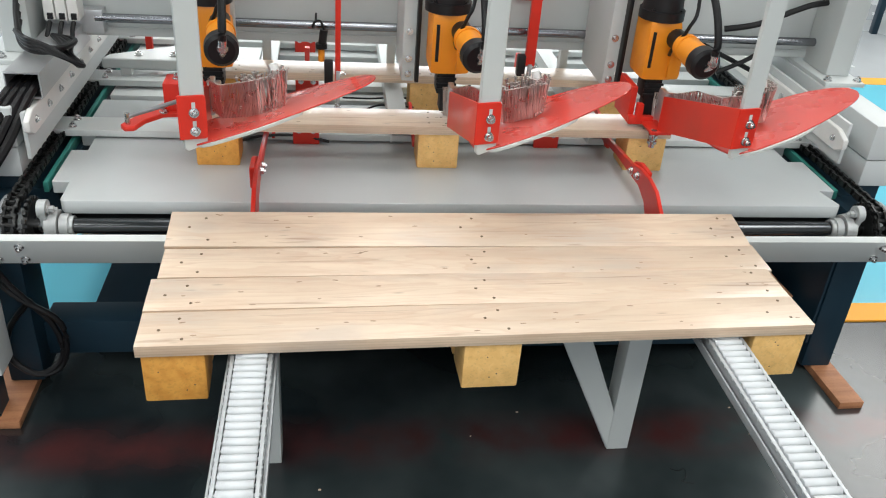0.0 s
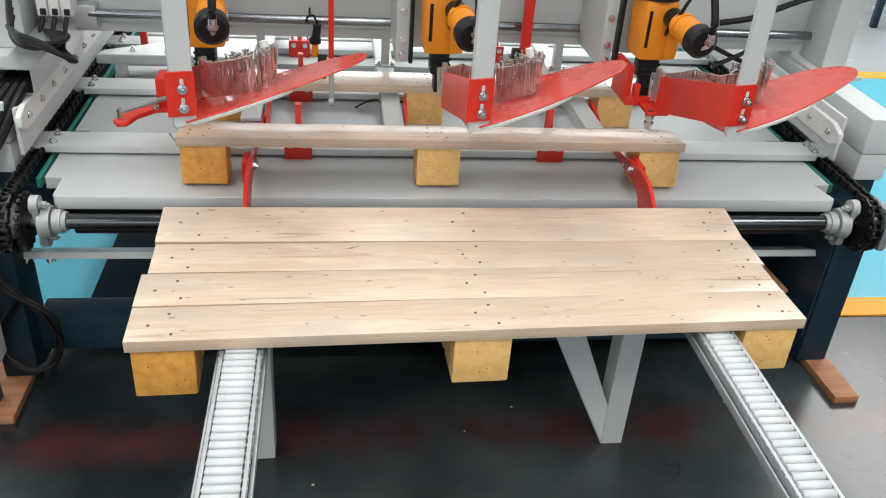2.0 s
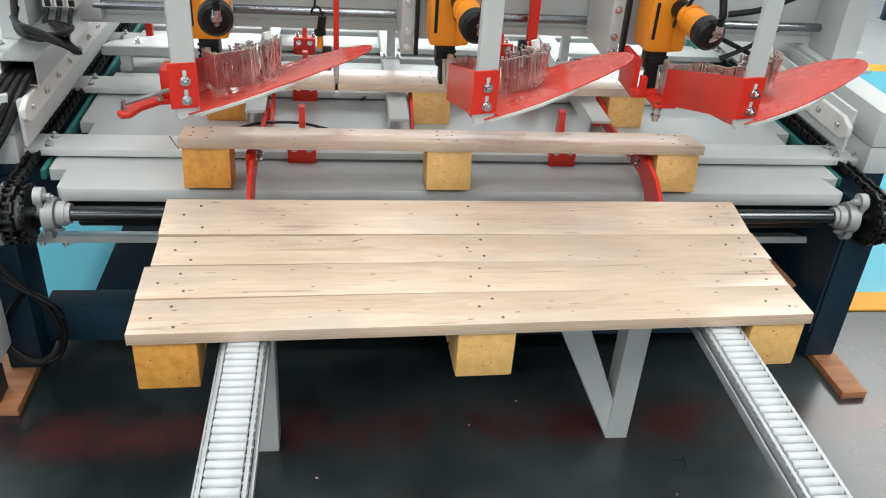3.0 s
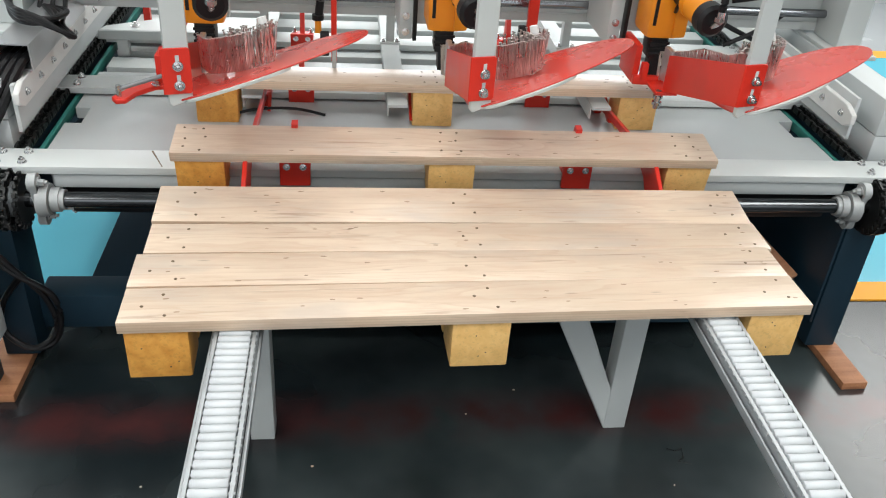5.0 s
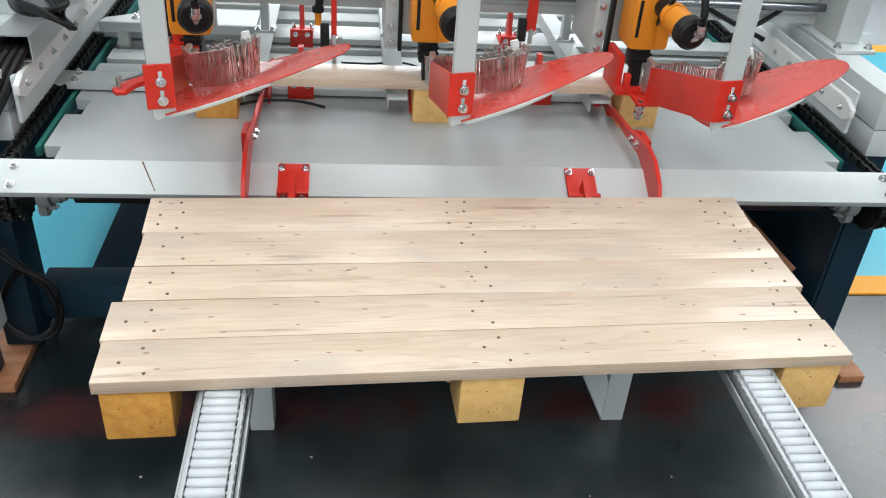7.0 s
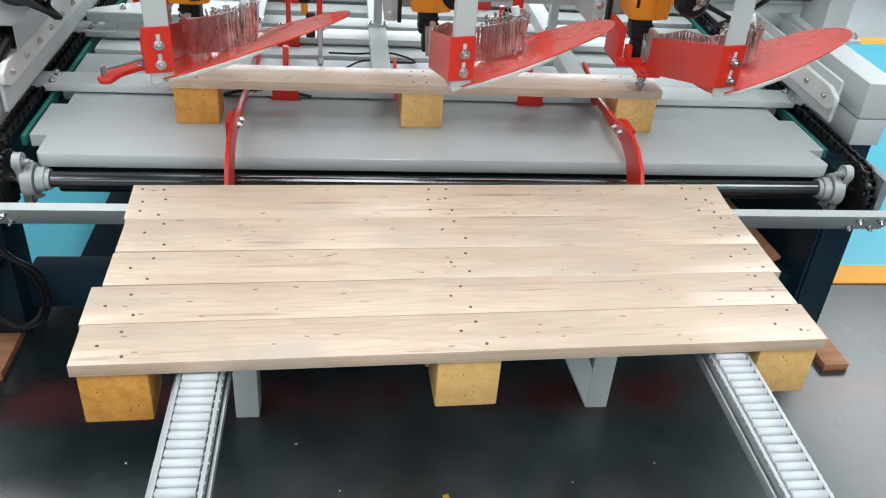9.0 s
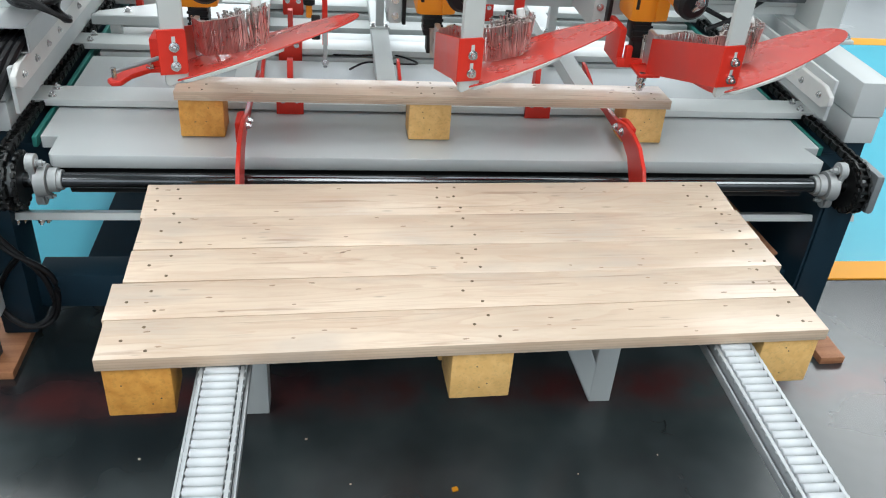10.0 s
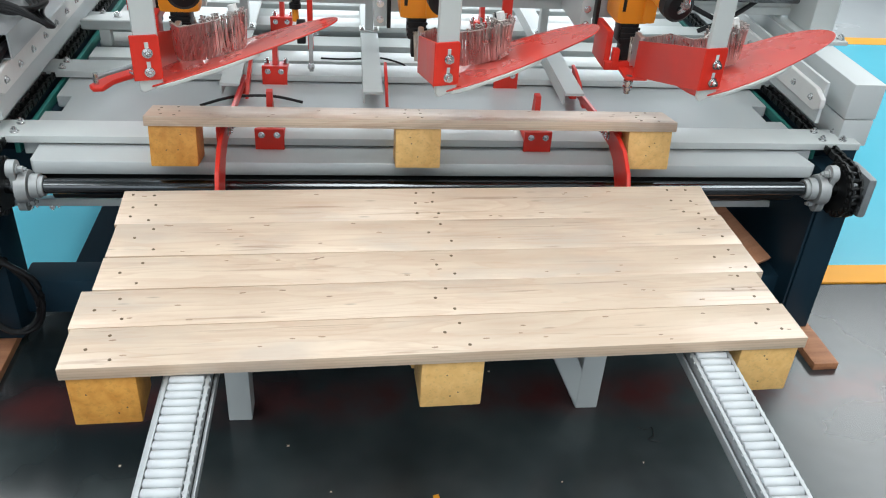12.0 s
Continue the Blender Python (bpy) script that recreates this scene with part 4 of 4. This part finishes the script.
cyl(bm, (-0.361, 0.50, 0.735), (-0.361, 0.50, 0.748), 0.016, 14)
cyl(bm, (-0.359, 0.50, 0.748), (-0.354, 0.50, 0.785), 0.011, 14)
part("sensor_body", bm, BLACK, sensor)
bm = bmesh.new()
tube(bm, [(-0.354, 0.50, 0.785), (-0.364, 0.50, 0.808), (-0.380, 0.50, 0.803), (-0.384, 0.51, 0.786), (-0.378, 0.56, 0.78), (-0.376, 0.60, 0.80)], 0.003)
part("cable", bm, RUBBER, sensor)

# wedge-shaped bearer behind the first head
we = root("wedge_bearer", "light grey tapered steel bearer bolted over the chain", "bearer")
bm = bmesh.new()
sheet(bm, [(-1.0, 0.75), (-0.985, 0.79), (-0.80, 0.895), (-0.55, 0.895), (-0.55, 0.75)], 0.03, Matrix.Translation((0, 0, 0.575)), bevel=0.003)
part("plate", bm, PAINT, we)
bolts(we, [(x, 0.785, 0.605) for x in (-0.9, -0.8, -0.7)], r=0.009, h=0.01)
for x in (-0.95, -0.6):
    bm = bmesh.new()
    box(bm, x, x + 0.03, 0.755, 0.785, DZ - 0.002, 0.575)
    part("foot", bm, PAINT, we)

# red side rail under the gantry beam
bm = bmesh.new()
sheet(bm, [(-0.95, 0.70), (-0.70, 0.70), (-0.70, 0.76), (-0.95, 0.76)], 0.01, Matrix.Translation((0, 1.0, 0)) @ pose(0, 0, 0, 90, 0, 0))
box(bm, -0.92, -0.90, 0.99, 1.01, DZ, 0.70)
single("red_guard", bm, RED, "red painted sheet guard behind the gantry beam", "guard")

# cable trunk, valves and cables on the west housing
tr = root("cable_duct", "open aluminium cable duct on the side housing", "cable duct")
bm = bmesh.new()
for x0, x1, z0, z1 in ((-1.062, -1.059, 0.702, 0.762), (-0.988, -0.985, 0.702, 0.762), (-1.059, -0.988, 0.702, 0.705), (-1.059, -0.988, 0.759, 0.762)):
    box(bm, x0, x1, 0.17, 0.62, z0, z1)
part("trunk", bm, ALU, tr)
for k in range(4):
    bm = bmesh.new()
    x = -1.050 + 0.017 * k
    tube(bm, [(x, 0.5, 0.722), (x, 0.24, 0.726), (x - 0.01, 0.16, 0.716), (x - 0.05, 0.10, 0.66 - 0.01 * k), (x - 0.11, 0.04, 0.52), (x - 0.13, 0.03, 0.36)], 0.011)
    part("cable", bm, RUBBER, tr, "thick black cable")

va = root("valve_bank", "white pneumatic valve bank with black hoses", "valve")
for k in range(3):
    x = -1.058 + 0.029 * k
    bm = bmesh.new()
    box(bm, x, x + 0.026, 0.50, 0.56, 0.785, 0.88, bevel=0.003)
    v = part("valve", bm, WHITE, va)
    bm = bmesh.new()
    box(bm, x + 0.009, x + 0.022, 0.494, 0.50, 0.79, 0.805)
    cyl(bm, (x + 0.015, 0.49, 0.785), (x + 0.015, 0.47, 0.772), 0.006, 10)
    part("port", bm, BLACK, v)
    bm = bmesh.new()
    tube(bm, [(x + 0.015, 0.47, 0.772), (x + 0.022, 0.43, 0.755), (-0.975 + 0.008 * k, 0.34, 0.752), (-0.930 + 0.006 * k, 0.282, 0.744), (-0.938, 0.262, 0.762), (-0.985, 0.262, 0.782 + 0.006 * k), (-1.035, 0.27, 0.795 + 0.008 * k), (-1.085, 0.36, 0.80)], 0.006)
    part("hose", bm, RUBBER, v)
bm = bmesh.new()
box(bm, -1.07, -0.93, 0.555, 0.60, 0.74, 0.80, bevel=0.002)
part("manifold", bm, ALU, va)
bm = bmesh.new()
for k in range(4):
    tube(bm, [(-1.098, 0.44, 0.86 - 0.02 * k), (-1.085, 0.38, 0.82 - 0.012 * k), (-1.055 + 0.006 * k, 0.30, 0.785), (-1.005 + 0.012 * k, 0.275 + 0.012 * k, 0.776), (-0.975 + 0.005 * k, 0.33 + 0.02 * k, 0.771), (-1.02, 0.42, 0.772)], 0.0065)
single("hose_tangle", bm, RUBBER, "tangled black hoses on the side housing", "hose")

# cables in loops beside the west leg
bm = bmesh.new()
for k in range(2):
    d = 0.02 * k
    tube(bm, [(-1.12 - d, -0.02, 0.42), (-1.06, -0.04, 0.33 - d), (-0.99 + d, -0.03, 0.22), (-0.98, -0.03, 0.12 - d), (-1.04, -0.04, 0.075), (-1.10, -0.03, 0.12), (-1.09, -0.02, 0.2), (-1.03, -0.02, 0.28)], 0.0075)
single("cable_loop", bm, RUBBER, "looped black cables beside the machine leg", "cable")
CBX = -1.078
eb = root("control_box", "white electrical control box at the machine's side", "control box")
bm = bmesh.new()
box(bm, -1.34, CBX, -0.14, -0.06, 0.15, 0.42, bevel=0.004)
part("case", bm, HOUSING, eb)
bm = bmesh.new()
for k in range(6):
    box(bm, CBX - 0.022, CBX - 0.008, -0.1425, -0.139, 0.17 + 0.038 * k, 0.190 + 0.038 * k)
part("vents", bm, NAVY, eb)
bm = bmesh.new()
box(bm, -1.32, CBX - 0.03, -0.13, -0.07, 0.0, 0.15)
part("plinth", bm, NAVY, eb)

# air hoses behind the third head
for pts, rad in (
    ([(0.70, 0.585, 0.775), (0.75, 0.584, 0.752), (0.804, 0.58, 0.727), (0.860, 0.58, 0.703), (0.925, 0.58, 0.675)], 0.007),
    ([(0.795, 0.570, 0.676), (0.860, 0.566, 0.708), (0.905, 0.57, 0.733), (0.96, 0.585, 0.765)], 0.007),
    ([(0.80, 0.59, 0.80), (0.88, 0.56, 0.825), (0.965, 0.55, 0.865), (1.024, 0.55, 0.888), (1.072, 0.55, 0.898)], 0.009),
):
    bm = bmesh.new()
    tube(bm, pts, rad)
    single("air_hose", bm, RUBBER, "black air hose crossing before the gantry beam", "hose", group="loose air hoses")

# loose wire on the infeed deck
bm = bmesh.new()
tube(bm, [(-0.30, 0.66, 0.536), (-0.22, 0.62, 0.55), (-0.12, 0.66, 0.54), (-0.05, 0.60, 0.538), (-0.12, 0.56, 0.55), (-0.20, 0.58, 0.545), (-0.25, 0.54, 0.538)], 0.003)
single("loose_wire", bm, RUBBER, "thin black loose wire on the deck", "wire")
bm = bmesh.new()
tube(bm, [(-0.60, 0.30, 0.538), (-0.52, 0.33, 0.55), (-0.42, 0.34, 0.55), (-0.34, 0.33, 0.538)], 0.004)
single("loose_wire", bm, RUBBER, "thin black cable bowed over the deck", "wire")

# ---- roller rails and their stands ----
roll = bmesh.new()
cyl(roll, (-0.0255, 0, 0), (0.0255, 0, 0), 0.0076, 14)
mroll = bpy.data.meshes.new("roller")
roll.to_mesh(mroll)
roll.free()
mroll.materials.append(ROLLER)
for p in mroll.polygons:
    p.use_smooth = len(p.vertices) == 4
pin = bmesh.new()
cyl(pin, (-0.0355, 0, 0), (0.0355, 0, 0), 0.0028, 8)
mpin = bpy.data.meshes.new("axle")
pin.to_mesh(mpin)
pin.free()
mpin.materials.append(RAIL)
RTOP = 0.563
for x in (-0.467, 0.379):
    r = root("roller_rail", "galvanised rail of white plastic rollers leading from the machine", "roller rail", "roller rails")
    for s in (-1, 1):
        bm = bmesh.new()
        box(bm, x + s * 0.031 - 0.003, x + s * 0.031 + 0.003, -1.42, -0.235, RTOP - 0.0235, RTOP - 0.004, bevel=0.0008)
        part("side_strip", bm, RAIL, r)
        bm = bmesh.new()
        box(bm, x + s * 0.0395 - 0.0018, x + s * 0.0395 + 0.0018, -1.42, -0.235, RTOP - 0.034, RTOP - 0.0185, bevel=0.0006)
        box(bm, x + s * 0.0365 - 0.0025, x + s * 0.0365 + 0.0025, -1.42, -0.235, RTOP - 0.034, RTOP - 0.0305)
        part("outer_lip", bm, RAIL, r)
    for k in range(69):
        y = -0.246 - 0.0170 * k
        ob = new("roller", mroll)
        ob.parent, ob.location = r, (x, y, RTOP - 0.0076)
        ob = new("axle", mpin)
        ob.parent, ob.location = r, (x, y, RTOP - 0.0076)
    bm = bmesh.new()
    box(bm, x - 0.030, x + 0.030, -1.42, -0.235, RTOP - 0.027, RTOP - 0.024)
    part("base_strip", bm, NAVY, r)

for x, s in ((-0.475, -1), (0.360, 1)):
    y0 = -0.29 if s < 0 else -0.277
    st = root("rail_stand", "light grey steel stand under the roller rail", "stand", "rail stands")
    bm = bmesh.new()
    box(bm, x - 0.027, x + 0.027, y0, y0 + 0.06, 0.0, RTOP - 0.0272, bevel=0.003)
    part("upright", bm, PAINT, st)
    bm = bmesh.new()
    if s > 0:
        sheet(bm, [(x - 0.027, 0.0), (x + 0.02, 0.0), (x - 0.020, 0.105), (x - 0.125, 0.36), (x - 0.125, 0.50), (x - 0.185, 0.50), (x - 0.185, 0.335)], 0.06, Matrix.Translation((0, y0 + 0.062, 0)) @ pose(0, 0, 0, 90, 0, 0), bevel=0.003)
    else:
        box(bm, x - 0.027, x + 0.027, y0 + 0.06, 0.06, 0.40, 0.45, bevel=0.003)
    part("brace", bm, PAINT, st)
    bm = bmesh.new()
    bolt(bm, (x + (0.040 if s < 0 else -0.165), y0 + 0.0605, 0.30 if s < 0 else 0.345), (0, -1, 0), 0.009, 0.012)
    if s < 0:
        box(bm, x - 0.02, x + 0.055, y0 + 0.061, y0 + 0.069, 0.275, 0.33, bevel=0.002)
    part("fixing_plate", bm, PAINT, st)

# steel table far behind the machine
tb = root("work_table", "dark blue-grey steel table frame standing on the pale floor", "table")
for x in (3.23, 4.55):
    for y in (3.47, 4.25):
        bm = bmesh.new()
        box(bm, x - 0.02, x + 0.02, y - 0.02, y + 0.02, 0.004, 0.72, bevel=0.003)
        part("leg", bm, NAVY, tb)
for y in (3.47, 4.25):
    bm = bmesh.new()
    box(bm, 3.251, 4.529, y - 0.018, y + 0.018, 0.21, 0.25, bevel=0.003)
    part("rail", bm, NAVY, tb)
bm = bmesh.new()
box(bm, 3.15, 4.63, 3.40, 4.32, 0.72, 0.76, bevel=0.004)
part("tabletop", bm, PAINT, tb)

# small things on the floor
bm = bmesh.new()
tube(bm, [(0.470, -0.350, 0.002), (0.488, -0.362, 0.006), (0.505, -0.352, 0.003), (0.500, -0.380, 0.002), (0.484, -0.392, 0.004), (0.512, -0.400, 0.002)], 0.0009, 6)
single("loose_wire", bm, CHAIN, "short curl of thin dark wire on the dark floor", "wire")
bm = bmesh.new()
sheet(bm, [(0.0, 0.0), (0.012, 0.004), (0.010, 0.014), (-0.002, 0.010)], 0.004, Matrix.Translation((-0.040, -0.548, 0.0)))
single("plastic_chip", bm, YELLOW, "small yellow plastic chip on the dark floor", "debris")
bm = bmesh.new()
for k in range(16):
    px, py = rnd.uniform(-0.9, 1.0), rnd.uniform(-1.0, -0.1)
    box(bm, px, px + rnd.uniform(0.002, 0.006), py, py + rnd.uniform(0.002, 0.004), 0, 0.002)
tagged(part("wood_crumbs", bm, WOOD), "scattered pale wood crumbs on the dark floor", "debris", "", "stuff")


# ---- what moves ----
def motions():
    TOP = 0.587

    def section(ob, rows):
        # seconds, x of the middle, y of the front edge, height of the top, pitch, yaw
        walk(ob, [(t, pose(x, y, z, p, 0, w)) for t, x, y, z, p, w in rows])

    for ob, x, y, z, p, w, x2, y2, w2 in ((D1, -0.053, -0.594, TOP, 0, 1.85, -0.054, -0.755, 2.2), (D2, -0.057, -0.497, TOP, 0.5, 1.4, -0.062, -0.658, 2.2),
                                          (D3, -0.050, -0.396, TOP, 1.5, 0.9, -0.050, -0.557, 1.9), (D4, -0.055, -0.297, TOP + 0.003, 8.0, 0.2, -0.052, -0.459, 1.6)):
        dy = y2 - y
        section(ob, [(0.0, x, y, z, p, w), (5.0, x, y, z, p, w), (5.2, x, y - 0.004, z, p, w), (5.5, x, y + dy * 0.26, z, p * 0.6, w), (6.0, x2, y + dy * 0.82, TOP, 0, w2),
                     (6.3, x2, y + dy * 0.97, TOP, 0, w2), (6.5, x2, y2, TOP, 0, w2), (12.0, x2, y2, TOP, 0, w2)])
    H = DZ + 0.115
    # riding up the run-off arms lifts the front edge, then the section tips over on to the rails
    section(A, [(0.0, -0.068, 0.190, H, 0, 0), (0.5, -0.068, 0.157, H + 0.001, -1, 0), (1.0, -0.068, 0.125, H + 0.003, -2, 0), (1.5, -0.068, 0.091, H + 0.005, -4, 0), (2.0, -0.066, 0.058, H + 0.008, -5.5, 0),
                (2.5, -0.063, 0.027, H + 0.010, -7, 0), (3.0, -0.060, -0.004, H + 0.012, -9, 0), (3.2, -0.058, -0.015, H + 0.013, -9.5, 0), (4.2, -0.056, -0.055, H + 0.008, -6, 0.1), (4.8, -0.055, -0.074, H - 0.002, 0, -0.2),
                (5.0, -0.055, -0.086, H - 0.015, 8, 0), (5.1, -0.055, -0.115, H - 0.026, 14, 0), (5.2, -0.056, -0.180, H - 0.046, 12, 0), (5.5, -0.058, -0.220, TOP + 0.008, 14, 0.2),
                (6.0, -0.059, -0.320, TOP + 0.001, 7, 1.2), (6.3, -0.059, -0.347, TOP, 5, 1.4), (6.5, -0.060, -0.351, TOP, 5, 1.5), (12.0, -0.060, -0.351, TOP, 5, 1.5)])
    section(C, [(0.0, -0.060, 0.558, H, 0, 0), (0.5, -0.062, 0.525, H, 0, 0), (1.0, -0.062, 0.495, H, 0, 0), (1.5, -0.062, 0.469, H, 0, 0), (2.0, -0.062, 0.440, H, 0, 0), (2.5, -0.062, 0.415, H, 0, 0),
                (3.0, -0.064, 0.388, H, 0, 0), (5.0, -0.066, 0.287, H, 0, 0), (5.5, -0.066, 0.263, H, 0, 0), (5.8, -0.066, 0.261, H, 0, 0), (7.4, -0.066, 0.261, H, 0, 0), (8.8, -0.064, 0.183, H, 0, 0),
                (9.5, -0.064, 0.132, H + 0.001, -1, 0), (10.0, -0.063, 0.098, H + 0.003, -2, 0), (10.5, -0.062, 0.062, H + 0.006, -4, 0), (11.0, -0.061, 0.021, H + 0.010, -7, 0), (11.5, -0.062, -0.013, H + 0.012, -9, 0), (12.0, -0.063, -0.034, H + 0.014, -10.5, 0)])

    BZ = DZ + 0.024
    front = [(0.0, 0.388), (1.5, 0.288), (2.5, 0.235), (3.2, 0.183), (4.8, 0.062), (5.5, -0.008), (5.8, -0.022), (7.4, -0.024)]

    def bar(ob, rows):
        walk(ob, [(t, pose(0, y, z, a)) for t, y, z, a in rows])

    bar(bars[0], [(0.0, -0.110, 0.462, 116), (0.5, -0.070, 0.400, 130), (1.0, 0.010, 0.341, 145), (1.5, 0.054, 0.328, 153), (2.5, 0.140, 0.297, 156), (3.3, 0.20, 0.285, 158), (4.5, 0.27, 0.28, 165), (5.8, 0.33, 0.28, 170), (7.4, 0.33, 0.28, 170), (12.0, 0.60, 0.28, 178)])
    bar(bars[1], [(t, y, BZ, 0) for t, y in front[:5]] + [(5.5, -0.024, BZ, 5), (5.8, -0.034, BZ - 0.001, 7), (6.68, -0.039, BZ - 0.001, 9), (7.0, -0.070, 0.542, 27), (7.4, -0.074, 0.540, 30), (7.8, -0.090, 0.525, 48), (8.3, -0.108, 0.502, 82), (8.8, -0.106, 0.446, 121), (9.0, -0.086, 0.418, 129), (9.2, -0.045, 0.386, 136), (9.5, 0.0, 0.349, 145), (10.0, 0.060, 0.327, 154), (10.5, 0.10, 0.316, 155), (11.5, 0.21, 0.284, 156), (12.0, 0.25, 0.275, 158)])
    second = [(0.0, 0.757), (1.5, 0.680), (3.2, 0.586), (5.0, 0.487), (5.5, 0.463), (5.8, 0.458), (7.4, 0.456), (8.8, 0.393), (9.5, 0.340), (10.5, 0.258), (11.5, 0.170), (12.0, 0.125)]
    for ob, gap in zip(bars[2:], (0.0, 0.40, 0.82)):
        bar(ob, [(t, y + gap, BZ, 0) for t, y in second])

    # the hinged fingers lie down once their board has gone
    for k, x in enumerate((-0.40, 0.245)):
        walk(made[1][1][k], [(0.0, pose(x, 0, 0.010)), (4.9, pose(x, 0, 0.010)), (5.3, pose(x, -0.02, 0.012, 60)), (5.6, pose(x, -0.02, 0.014, 82)), (12.0, pose(x, -0.02, 0.014, 82))])
        walk(made[0][1][k], [(0.0, pose(x, -0.02, 0.014, 82)), (12.0, pose(x, -0.02, 0.014, 82))])

    # the heads come down to nail and step sideways between the nails
    steps = [(0.0, 0, -0.036), (0.2, 0, -0.004), (0.3, 0, 0), (5.6, 0, 0), (5.75, 0, -0.012), (5.95, 0, -0.046), (6.05, 0, -0.050), (6.2, -0.006, -0.050), (6.5, -0.021, -0.051), (7.0, -0.035, -0.047),
             (7.4, -0.040, -0.045), (7.9, -0.010, -0.03), (8.3, 0, 0), (12.0, 0, 0)]
    for ob, x in zip(heads, HX):
        walk(ob, [(t, pose(x + dx, -0.243, dz)) for t, dx, dz in steps])


motions()
